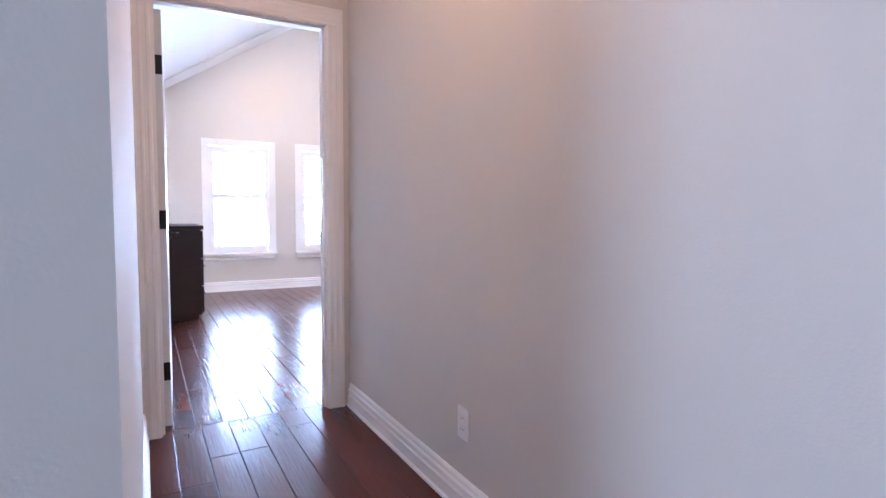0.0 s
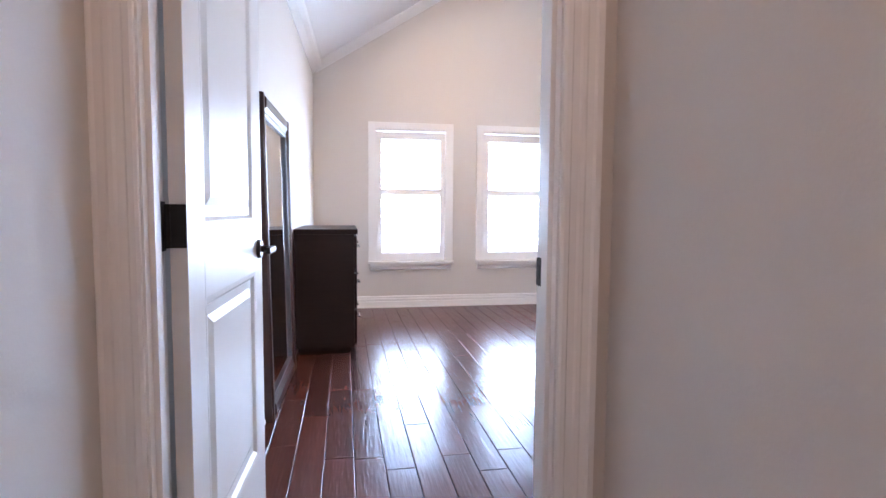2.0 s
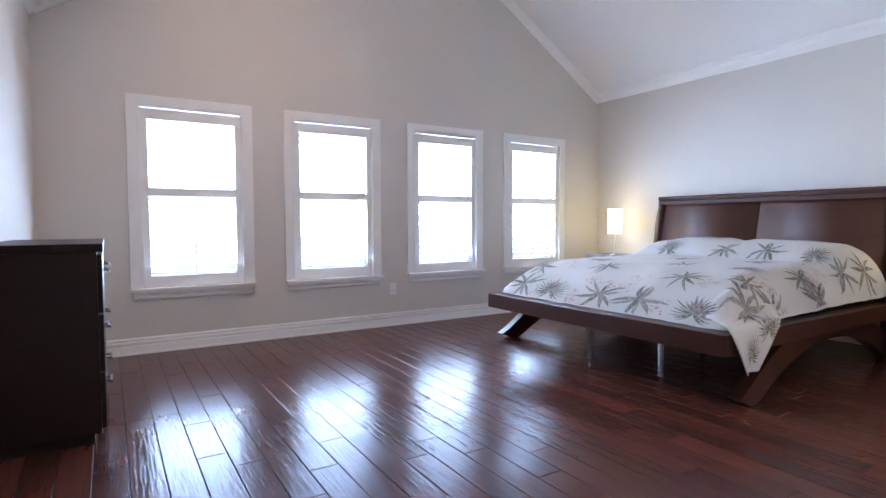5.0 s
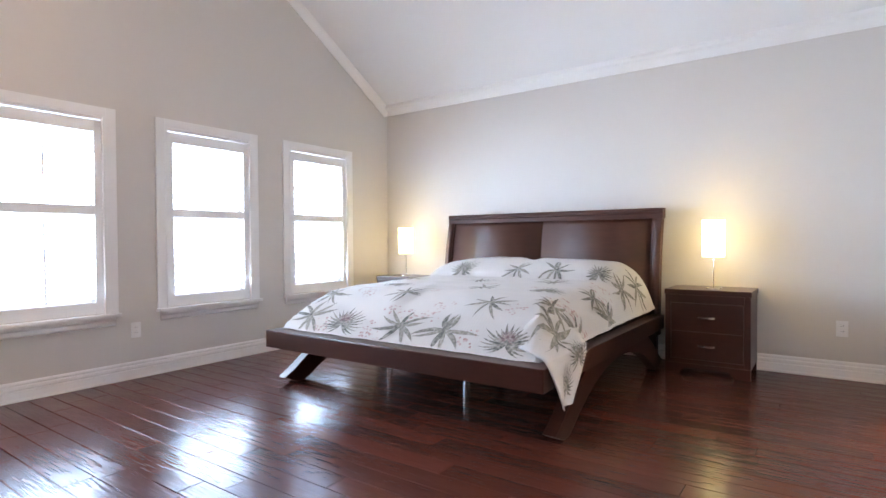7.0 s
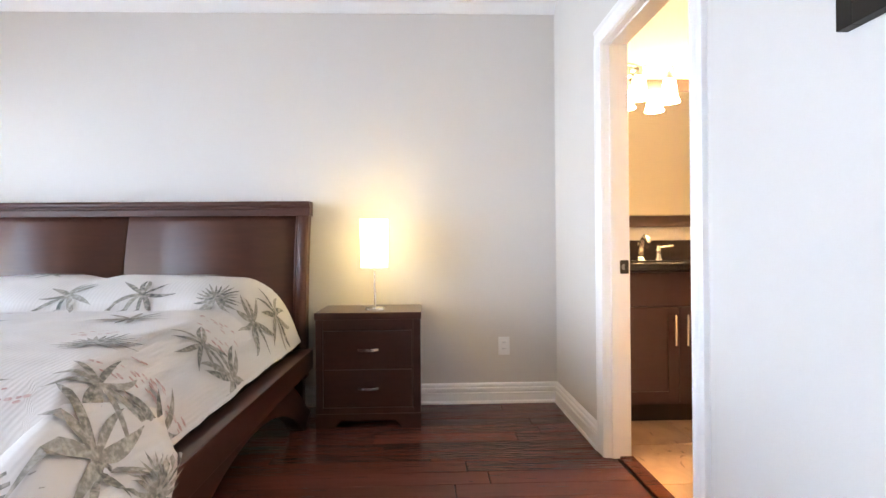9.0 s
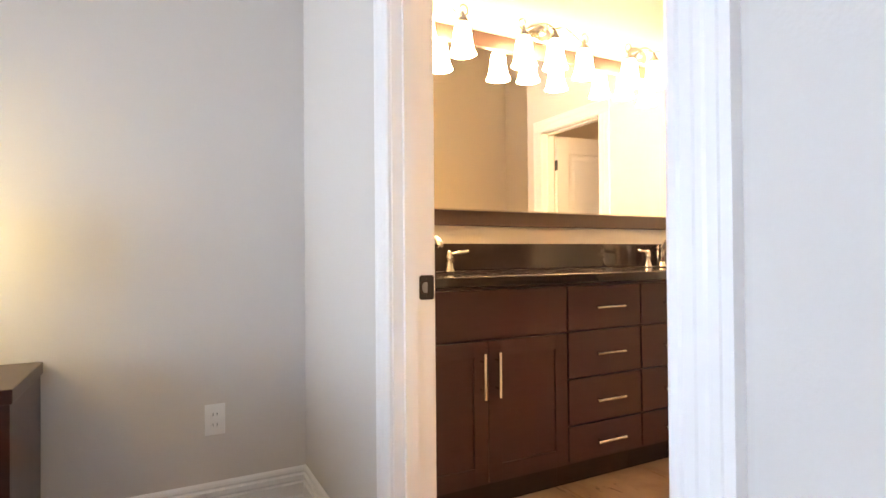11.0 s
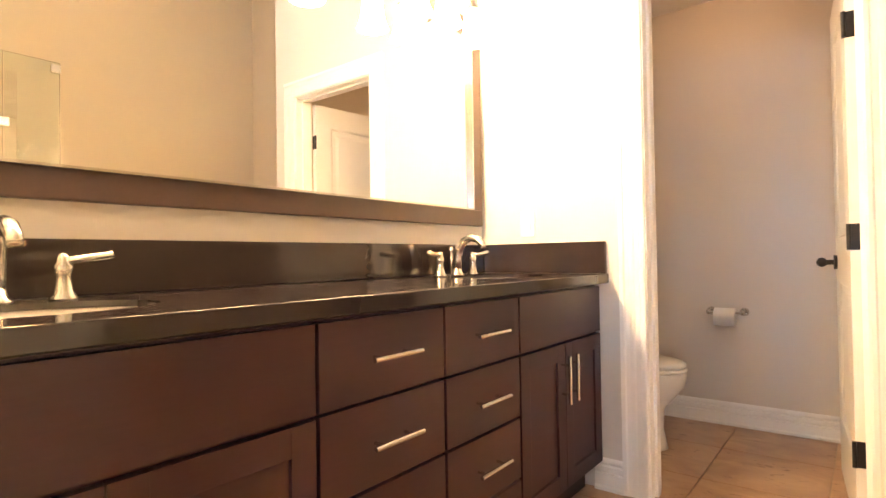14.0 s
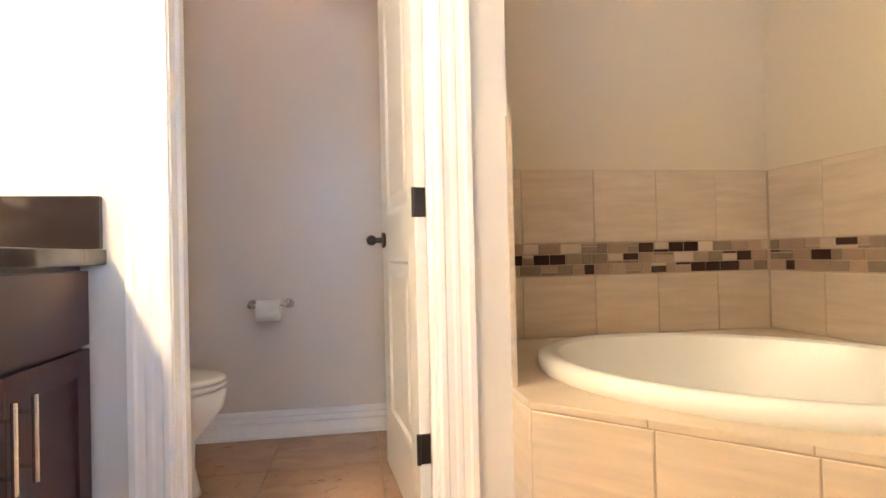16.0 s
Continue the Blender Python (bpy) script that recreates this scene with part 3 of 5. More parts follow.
GLASS = bpy.data.materials.new("window_glass")
GLASS.use_nodes = True
_g = GLASS.node_tree.nodes["Principled BSDF"]
_g.inputs["Transmission Weight"].default_value, _g.inputs["Roughness"].default_value, _g.inputs["IOR"].default_value = 1.0, 0.0, 1.01
bm = bmesh.new()
la = WIN_HALF - 0.073
prism(bm, [(-0.03, 0), (-0.018, 0.004), (0.018, 0.004), (0.03, 0), (0.018, -0.004), (-0.018, -0.004)], -la, la, "x")
LOUVRE = bpy.data.meshes.new("louvre")
bm.to_mesh(LOUVRE)
bm.free()
LOUVRE.materials.append(TRIM)
for i, c in enumerate(WINDOWS):
    window(i + 1, c)
hall_win = thing("window_5", (-3.0, -0.4, 0.6), "white framed hall window", "window", "", "structure")
boxes("window_frame", [(-0.02, -0.6, 0, 0.02, -0.56, 1.6), (-0.02, 0.56, 0, 0.02, 0.6, 1.6), (-0.02, -0.56, 0, 0.02, 0.56, 0.05), (-0.02, -0.56, 1.55, 0.02, 0.56, 1.6)], TRIM, hall_win)


# ---- doors ----
def door(name, width, m, label, barrel=1, lever=True, h=2.015):
    """A two-panel door: hinge edge at x = 0, face in the xz plane, 35 mm thick about y = 0."""
    d = thing(name, (0, 0, 0), label, "door", "", "structure")
    d.matrix_basis = m
    st, t = 0.115, 0.0175
    rails = ((0.008, 0.24), (0.86, 1.02), (h - 0.13, h))
    bm = bmesh.new()
    box(bm, 0, -t, 0.008, st, t, h, 0.002)
    box(bm, width - st, -t, 0.008, width, t, h, 0.002)
    for a, b in rails:
        box(bm, st, -t, a, width - st, t, b)
    part("door_frame", bm, DOORP, d)
    for a, b in ((rails[0][1], rails[1][0]), (rails[1][1], rails[2][0])):
        bm = bmesh.new()
        for sgn in (-1, 1):
            rows = []
            for inset, depth in ((0, t), (0.014, t - 0.002), (0.024, t - 0.011), (0.05, t - 0.011), (0.072, t - 0.004)):
                rows.append([bm.verts.new((x, sgn * depth, z)) for x, z in ((st + inset, a + inset), (width - st - inset, a + inset), (width - st - inset, b - inset), (st + inset, b - inset))])
            for r0, r1 in zip(rows, rows[1:]):
                for k in range(4):
                    bm.faces.new((r0[k], r0[(k + 1) % 4], r1[(k + 1) % 4], r1[k]))
            bm.faces.new(rows[-1])
        bmesh.ops.recalc_face_normals(bm, faces=bm.faces)
        part("panel", bm, DOORP, d)
    for sgn in (-1, 1):
        bm = bmesh.new()
        kx, kz = width - 0.065, 0.93
        rot = Matrix.Rotation(radians(90), 4, "X")
        bmesh.ops.create_cone(bm, cap_ends=True, segments=24, radius1=0.032, radius2=0.03, depth=0.012, matrix=Matrix.Translation((kx, sgn * (t + 0.006), kz)) @ rot)
        bmesh.ops.create_cone(bm, cap_ends=True, segments=16, radius1=0.011, radius2=0.011, depth=0.05, matrix=Matrix.Translation((kx, sgn * (t + 0.03), kz)) @ rot)
        if lever:
            box(bm, kx + 0.012, sgn * (t + 0.042), kz - 0.011, kx - 0.1, sgn * (t + 0.058), kz + 0.011, 0.006)
        else:
            bmesh.ops.create_uvsphere(bm, u_segments=16, v_segments=10, radius=0.021, matrix=Matrix.Translation((kx, sgn * (t + 0.055), kz)))
        part("door_handle", bm, BRONZE, d, "dark bronze handle", smooth=False)
    for z in (0.283, 1.027, 1.76):
        bm = bmesh.new()
        box(bm, -0.0025, -t + 0.001, z - 0.045, 0.0005, t - 0.002, z + 0.045, 0.001)
        bmesh.ops.create_cone(bm, cap_ends=True, segments=12, radius1=0.007, radius2=0.007, depth=0.09, matrix=Matrix.Translation((-0.004, barrel * (t + 0.003), z)))
        part("hinge", bm, BRONZE, d, "dark bronze hinge")
    return d


# entry door: hinged on the west jamb, swung into the bedroom nearly to the wall
door("door_1", 0.775, pose(DOOR_L + 0.009, SOUTH + 0.006, 0, 0, 0, 87.5) @ pose(0, -0.0175, 0), "white two-panel bedroom door standing open")
door("door_2", 0.825, pose(BD_L + 0.004, ENTRY - 0.01, 0, 0, 0, -75) @ pose(0, 0.0175, 0), "white two-panel bathroom door standing open", barrel=-1, h=BD_H - 0.015)
door("door_3", 0.66, pose(TD_L + 0.005, BATH_S - 0.128, 0, 0, 0, -84.5) @ pose(0, 0.0175, 0), "white two-panel toilet door standing open", lever=False)
door("door_4", 0.775, WEST_M @ pose(-0.012, 0.487, 0, 0, 0, 90), "white closed closet door")
tagged(bpy.data.objects["door_4"], kind="structure")
entry_door = bpy.data.objects["door_1"]
for z in (0.283, 1.027, 1.76):
    bm = bmesh.new()
    prism(bm, [(SOUTH + 0.004, z - 0.05), (SOUTH + 0.004, z + 0.05), (2.618, z + 0.05), (2.61, z + 0.042), (2.61, z - 0.042), (2.618, z - 0.05)], DOOR_L, DOOR_L + 0.003, "x")
    part("hinge", bm, BRONZE, entry_door, "dark bronze hinge", m=entry_door.matrix_basis.inverted())


def strike(x, y0, y1, z, way, lip=NICKEL):
    """The dark strike plate let into a jamb."""
    ob = thing("strike_plate", (x, (y0 + y1) / 2, z), "dark bronze strike plate on the door jamb", "strike plate", "door hardware")
    w = (y1 - y0) / 2
    corner = 0.006
    rim = []
    for cy, cz, a0 in ((w - corner, 0.032 - corner, 0), (-w + corner, 0.032 - corner, 90), (-w + corner, -0.032 + corner, 180), (w - corner, -0.032 + corner, 270)):
        for k in range(5):
            a = radians(a0 + 22.5 * k)
            rim.append((cy + corner * math.cos(a), cz + corner * math.sin(a)))
    bm = bmesh.new()
    prism(bm, rim, 0, way * 0.003, "x")
    part("plate", bm, BRONZE, ob)
    # no hole is cut: a dark block gives the shade inside it
    part("latch_hole_shade", box(bmesh.new(), way * 0.001, -w * 0.12, -0.017, way * 0.0036, w * 0.84, 0.017, 0.001), ESPRESSO, ob, "dark block drawing the shade of the latch hole")
    bm = bmesh.new()
    rows = []
    for k in range(9):
        u = k / 8
        z = -0.014 + 0.028 * u
        reach = w * (0.42 + 0.34 * math.sin(math.pi * u) ** 0.6)
        rows.append([bm.verts.new((way * d, yy, z)) for d, yy in ((0.0038, -w * 0.06), (0.0052, -w * 0.06 + reach * 0.5), (0.0038, -w * 0.06 + reach))])
    for r0, r1 in zip(rows, rows[1:]):
        for k in range(2):
            bm.faces.new((r0[k], r0[k + 1], r1[k + 1], r1[k]))
    bmesh.ops.recalc_face_normals(bm, faces=bm.faces)
    part("lip", bm, lip, ob, "worn curved metal lip", smooth=True)
    for z in (-0.023, 0.023):
        bm = bmesh.new()
        bmesh.ops.create_cone(bm, cap_ends=True, segments=12, radius1=0.0035, radius2=0.003, depth=0.002, matrix=Matrix.Translation((way * 0.0032, -w * 0.1, z)) @ Matrix.Rotation(radians(90), 4, "Y"))
        part("screw", bm, BRONZE, ob)
    return ob


strike(DOOR_R, 2.605, SOUTH + 0.002, 0.925, -1, BRONZE)
strike(BD_R, ENTRY - 0.006, 2.58, 0.896, -1, PEWTER)


# ---- small wall fittings ----
def plate(name, p, rz, label, kind):
    """A wall plate: facing +y before it is turned by rz."""
    ob = thing(name, p, label, name.replace("_", " "), "wall plates", rz=rz)
    part("cover", box(bmesh.new(), -0.036, 0, -0.058, 0.036, 0.006, 0.058, 0.003), PLASTIC, ob)
    if kind == "outlet":
        for z in (-0.02, 0.02):
            s = part("socket", box(bmesh.new(), -0.017, 0.005, z - 0.014, 0.017, 0.009, z + 0.014, 0.003), PLASTIC, ob)
            # dark strips laid on the face, coloured as the shade within the slots
            boxes("slot_shade", [(-0.008, 0.0088, z - 0.004, -0.006, 0.0094, z + 0.006), (0.006, 0.0088, z - 0.004, 0.008, 0.0094, z + 0.006)], BRONZE, s, "dark strips drawing the shade of the slots")
    else:
        part("rocker", box(bmesh.new(), -0.016, 0.005, -0.033, 0.016, 0.01, 0.033, 0.003), PLASTIC, ob)
    return ob


plate("wall_outlet", (2.815, NORTH, 0.365), 180, "white duplex outlet on the window wall", "outlet")
plate("wall_outlet", (EAST, 2.993, 0.365), 90, "white duplex outlet beside the nightstand", "outlet")
plate("wall_outlet", (HALL_R, 1.32, 0.325), 90, "white duplex outlet low on the hall wall", "outlet")
plate("light_switch", (-0.0905, 4.135, 1.295), -91.75, "white switch between door casing and mirror", "switch")
plate("light_switch", (5.545, BATH_S, 1.125), 0, "white switch above the side splash", "switch")

# ceiling vent on the west slope
vent = thing("ceiling_vent", (1.24, 6.43, EAVE + (1.24 - WEST) * SLOPE - 0.004), "white slatted vent in the sloped ceiling", "vent")
vent.matrix_basis = vent.matrix_basis @ pose(0, 0, 0, 0, -math.degrees(RAKE), 0)
bm = bmesh.new()
for r in ((-0.12, -0.09, -0.008, -0.1, 0.09, 0), (0.1, -0.09, -0.008, 0.12, 0.09, 0), (-0.1, -0.09, -0.008, 0.1, -0.07, 0), (-0.1, 0.07, -0.008, 0.1, 0.09, 0)):
    box(bm, *r)
part("frame", bm, TRIM, vent)
# solid dark sheet behind the slats, the duct's shade drawn by colour
part("backing", box(bmesh.new(), -0.1, -0.07, -0.002, 0.1, 0.07, 0.0), BRONZE, vent, "dark sheet drawing the shade of the duct")
for i in range(6):
    part("slat", box(bmesh.new(), -0.1, -0.058 + i * 0.022, -0.009, 0.1, -0.052 + i * 0.022, -0.003), TRIM, vent)


# recessed ceiling lights
def recessed_light(m, label, lens):
    ob = thing("recessed_light", (0, 0, 0), label, "ceiling light", "recessed lights")
    ob.matrix_basis = m
    bm = bmesh.new()
    bmesh.ops.create_cone(bm, cap_ends=True, segments=32, radius1=0.085, radius2=0.095, depth=0.012, matrix=Matrix.Translation((0, 0, -0.006)))
    part("ring", bm, TRIM, ob)
    bm = bmesh.new()
    bmesh.ops.create_cone(bm, cap_ends=True, segments=32, radius1=0.065, radius2=0.065, depth=0.006, matrix=Matrix.Translation((0, 0, -0.015)))
    part("lens", bm, lens, ob, "glowing warm lens")


recessed_light(pose(0.57, 1.15, 2.6), "round recessed warm hall ceiling light", HALL_GLOW)
recessed_light(pose(1.02, 5.92, EAVE + (1.02 - WEST) * SLOPE - 0.002, 0, -math.degrees(RAKE), 0), "round recessed light in the sloped bedroom ceiling", ROOM_GLOW)


# ---- bed ----
def arch(bm, y0, y1):
    """The long bowed leg beam: on the floor at both ends, up under the rail in the middle."""
    n, x0, x1 = 24, 3.32, 5.42
    top, low = [], []
    for i in range(n + 1):
        u = i / n
        x = x0 + (x1 - x0) * u
        k = 1 - (2 * u - 1) ** 2
        top.append((x, max(0.05, min(0.308, 0.03 + 0.42 * k))))
        low.append((x + (0.11 if u < 0.5 else -0.11) * (1 - k), max(0.0, -0.06 + 0.33 * k)))
    pts = top + low[::-1]
    vs0 = [bm.verts.new((a, y0, b)) for a, b in pts]
    vs1 = [bm.verts.new((a, y1, b)) for a, b in pts]
    m = len(pts)
    for i in range(n):
        bm.faces.new((vs0[i], vs0[i + 1], vs0[m - 2 - i], vs0[m - 1 - i]))
        bm.faces.new((vs1[i], vs1[i + 1], vs1[m - 2 - i], vs1[m - 1 - i]))
    for i in range(m):
        j = (i + 1) % m
        bm.faces.new((vs0[i], vs0[j], vs1[j], vs1[i]))
    bmesh.ops.recalc_face_normals(bm, faces=bm.faces)


FOOT, HEAD, SIDE_S, SIDE_N = 3.12, 5.36, 4.14, 6.18
bed = thing("platform_bed", (0, 0, 0), "dark mahogany king platform bed with bowed legs and a tall headboard", "bed")
for y0, y1 in ((SIDE_S, SIDE_S + 0.09), (SIDE_N - 0.09, SIDE_N)):
    part("side_rail", box(bmesh.new(), FOOT + 0.11, y0, 0.315, HEAD, y1, 0.425, 0.006), BEDWOOD, bed)
part("foot_rail", box(bmesh.new(), FOOT, SIDE_S, 0.313, FOOT + 0.11, SIDE_N, 0.427, 0.006), BEDWOOD, bed)
part("deck", box(bmesh.new(), FOOT + 0.11, SIDE_S + 0.09, 0.34, HEAD, SIDE_N - 0.09, 0.41), ESPRESSO, bed)
for y0, y1 in ((SIDE_S + 0.03, SIDE_S + 0.10), (SIDE_N + 0.06, SIDE_N + 0.13)):
    bm = bmesh.new()
    arch(bm, y0 - 0.0, y1)
    part("leg", bm, BEDWOOD, bed, "bowed dark wood leg")
for x, y in ((3.70, 5.58), (3.70, 4.94), (4.6, 5.2)):
    bm = bmesh.new()
    bmesh.ops.create_cone(bm, cap_ends=True, segments=16, radius1=0.02, radius2=0.024, depth=0.34, matrix=Matrix.Translation((x, y, 0.17)))
    part("support_leg", bm, CHROME, bed, "short metal support leg")
# headboard: a sheet that curves back towards the top, frame with two set-in panels
HB0, HB1, HBZ = 4.187, 6.31, 1.282


def head_x(z):
    """Front of the headboard at a height: nearly upright low down, leaning back at the top."""
    u = (z - 0.25) / (HBZ - 0.25)
    return 5.385 + 0.022 * u + 0.113 * u ** 2.6


def curved(bm, y0, y1, z0, z1, front, back, n=16):
    """A slab between two heights that follows the headboard's curve."""
    zs = [z0 + (z1 - z0) * i / n for i in range(n + 1)]
    outline = [(head_x(z) + front, z) for z in zs] + [(head_x(z) + back, z) for z in reversed(zs)]
    rings = [[bm.verts.new((x, y, z)) for x, z in outline] for y in (y0, y1)]
    m = len(outline)
    for k in range(m):
        f = bm.faces.new((rings[0][k], rings[0][(k + 1) % m], rings[1][(k + 1) % m], rings[1][k]))
        f.smooth = abs(outline[k][1] - outline[(k + 1) % m][1]) > 1e-6
    for r in rings:
        for k in range(n):
            bm.faces.new((r[k], r[k + 1], r[m - 2 - k], r[m - 1 - k]))
    bmesh.ops.recalc_face_normals(bm, faces=bm.faces)
    return bm


for y0 in (HB0, HB1 - 0.062):
    bm = curved(bmesh.new(), y0, y0 + 0.062, 0.25, HBZ - 0.085, -0.004, 0.07)
    part("head_post", bm, HEADWOOD, bed)
bm = bmesh.new()
tx = head_x(HBZ)
prism(bm, [(tx - 0.03, HBZ - 0.012), (tx - 0.026, HBZ), (tx + 0.066, HBZ), (tx + 0.066, HBZ - 0.085), (tx - 0.024, HBZ - 0.085), (tx - 0.026, HBZ - 0.05), (tx - 0.018, HBZ - 0.042), (tx - 0.018, HBZ - 0.034), (tx - 0.03, HBZ - 0.026)], HB0 - 0.005, HB1 + 0.005, "y")
part("top_rail", bm, HEADWOOD, bed)
mid = (HB0 + HB1) / 2
for a, b in ((HB0 + 0.062, mid - 0.002), (mid + 0.002, HB1 - 0.062)):
    part("head_panel", curved(bmesh.new(), a, b, 0.27, HBZ - 0.085, 0.014, 0.05, 28), HEADWOOD, bed)
for a in (HB0 + 0.062, HB1 - 0.076):
    part("bead", curved(bmesh.new(), a, a + 0.014, 0.27, HBZ - 0.085, 0.003, 0.02), HEADWOOD, bed)
part("back_foot", box(bmesh.new(), 5.38, HB0 + 0.02, 0, 5.45, HB0 + 0.09, 0.3, 0.004), BEDWOOD, bed)
part("back_foot", box(bmesh.new(), 5.38, HB1 - 0.09, 0, 5.45, HB1 - 0.02, 0.3, 0.004), BEDWOOD, bed)

mattress = thing("mattress", (0, 0, 0.41), "thick king mattress under a printed quilt", "mattress")
part("body", box(bmesh.new(), 3.5, 4.36, 0.0, 5.33, 5.98, 0.19, 0.04), FABRIC, mattress)


def quilt_height(x, y):
    """Height of the quilt over the plan of the bed, pillows under it at the head."""
    d = min((x - 3.215) / 0.62, (y - 4.205) / 0.27, (6.135 - y) / 0.27)
    d = max(0.0, min(1.0, d))
    z = 0.432 + 0.262 * (1 - (1 - d) ** 2.6)
    z += 0.03 * max(0, min(1, (x - 3.4) / 1.2))
    k = max(0.0, 1 - ((x - 5.08) / 0.38) ** 2) * max(0.0, 1 - abs((y - 5.16) / 0.93) ** 5)
    z += (0.145 - 0.022 * math.exp(-((y - 5.16) / 0.09) ** 2)) * k ** 0.6
    w = min(1, d * 2)
    z += 0.010 * noise.noise((x * 3, y * 3, 0)) * w + 0.006 * noise.noise((x * 9, y * 7, 4))
    return z


bm = bmesh.new()
uv = bm.loops.layers.uv.new("cloth")
NX, NY = 110, 110
gx = [3.215 + (5.36 - 3.215) * i / NX for i in range(NX + 1)]
gy = [4.205 + (6.135 - 4.205) * j / NY for j in range(NY + 1)]
grid = [[None] * (NY + 1) for _ in range(NX + 1)]
flat = {}
for i, x in enumerate(gx):
    for j, y in enumerate(gy):
        z = quilt_height(x, y)
        edge = 0.012 * noise.noise((x * 4, y * 4, 9))
        v = bm.verts.new((x + edge, y + edge, z))
        drop = max(0.0, 0.69 - z)
        near = min((x - 3.215) / 0.40, (y - 4.205) / 0.27, (6.135 - y) / 0.27)
        u2, v2 = x, y
        if near < 1:
            if near == (x - 3.215) / 0.40:
                u2 -= drop * 0.8
            elif near == (y - 4.205) / 0.27:
                v2 -= drop * 0.8
            else:
                v2 += drop * 0.8
        flat[v] = (u2, v2)
        grid[i][j] = v
for i in range(NX):
    for j in range(NY):
        f = bm.faces.new((grid[i][j], grid[i + 1][j], grid[i + 1][j + 1], grid[i][j + 1]))
        for loop in f.loops:
            loop[uv].uv = flat[loop.vert]
quilt = thing("quilt", (0, 0, 0), "white quilt printed with grey-green palm sprays over the bed", "quilt")
part("top", bm, QUILT, quilt, smooth=True)
# the corner that hangs over the rail
bm = bmesh.new()
uv = bm.loops.layers.uv.new("cloth")


def flap_point(u, w):
    """The hanging corner: u from the top edge to the tip, w across."""
    a = Vector((3.28, 4.38, 0.50)).lerp(Vector((3.80, 4.245, 0.52)), w)
    mid_p = Vector((3.165, 4.165, 0.456)).lerp(Vector((3.62, 4.135, 0.452)), w)
    tip = Vector((3.245, 4.10, 0.215)).lerp(Vector((3.36, 4.105, 0.225)), w)
    if u < 0.45:
        p = a.lerp(mid_p, u / 0.45)
        x, y = max(3.222, p.x), max(4.212, p.y)
        p.z = max(p.z if u > 0.1 else 0.0, quilt_height(x, y) + 0.002 + 0.005 * min(1, u / 0.2))
    else:
        p = mid_p.lerp(tip, (u - 0.45) / 0.55)
    p = p + Vector((0.0, -0.010, 0.006)) * math.sin(max(0.0, u - 0.2) / 0.8 * math.pi)
    p.y += -0.012 * math.sin(w * 7 + u * 2) * u
    return p


rows = []
for i in range(15):
    row = []
    for j in range(13):
        p = flap_point(i / 14, j / 12)
        row.append((bm.verts.new(p), (p.x, 4.2 - i / 14 * 0.45)))
    rows.append(row)
for r0, r1 in zip(rows, rows[1:]):
    for j in range(12):
        f = bm.faces.new((r0[j][0], r0[j + 1][0], r1[j + 1][0], r1[j][0]))
        look_up = {r0[j][0]: r0[j][1], r0[j + 1][0]: r0[j + 1][1], r1[j + 1][0]: r1[j + 1][1], r1[j][0]: r1[j][1]}
        for loop in f.loops:
            loop[uv].uv = look_up[loop.vert]
bmesh.ops.recalc_face_normals(bm, faces=bm.faces)
flap = part("hanging_corner", bm, QUILT, quilt, "quilt corner hanging over the rail", smooth=True)
sol = flap.modifiers.new("cloth", "SOLIDIFY")
sol.thickness = 0.008
sol.offset = 0


# the print: palm sprays and small blossoms lying on the cloth
def quilt_point(x, y):
    x, y = max(3.222, min(5.33, x)), max(4.212, min(6.128, y))
    e = 0.012 * noise.noise((x * 4, y * 4, 9))
    return Vector((x + e, y + e, quilt_height(x, y)))


def lifted(where, a, c, lift, d=0.01):
    """A point of a cloth surface, raised a little off it."""
    p = where(a, c)
    n = (where(a + d, c) - where(a - d, c)).cross(where(a, c + d) - where(a, c - d)).normalized()
    if n.dot(Vector((-0.3, -0.3, 1))) < 0:
        n = -n
    return p + n * lift


def leaf_strip(bm, where, lift, root, ang, length, width, bend, squash):
    """One tapered, curved leaf in the surface's own two directions."""
    n, a, pos, prev = 7, ang, Vector(root), None
    for i in range(n + 1):
        s = i / n
        w = width * math.sin(math.pi * min(1, 0.08 + 0.92 * s) ** 0.85) * 0.5 + 0.0006
        side = Vector((-math.sin(a), math.cos(a))) * w
        ends = []
        for q in (pos + side, pos - side):
            o = q - Vector(root)
            ends.append(bm.verts.new(lifted(where, root[0] + o.x * squash[0], root[1] + o.y * squash[1], lift)))
        if prev:
            bm.faces.new((prev[0], prev[1], ends[1], ends[0]))
        prev = ends
        pos = pos + Vector((math.cos(a), math.sin(a))) * (length / n)
        a += bend / n


def spray(bm, where, lift, at, size, kind, up, squash, r):
    """kind 0: a palm crown with drooping leaves; kind 1: an upright fan of narrow blades."""
    count = 9 if kind == 0 else 21
    for i in range(count):
        if kind == 0:
            ang = up + (i - 4) / 9 * 2 * math.pi + r.uniform(-0.2, 0.2)
            leaf_strip(bm, where, lift + r.random() * 0.001, at, ang, size * r.uniform(0.75, 1.15), size * r.uniform(0.11, 0.17), r.uniform(-1.0, 1.0), squash)
        else:
            f = (i / (count - 1) - 0.5) * 2
            leaf_strip(bm, where, lift + r.random() * 0.001, (at[0] - math.cos(up) * size * 0.25 * squash[0], at[1]), up + f * 2.75, size * r.uniform(0.75, 1.1) * (1 - 0.15 * abs(f)), size * 0.085, -f * 0.9, squash)


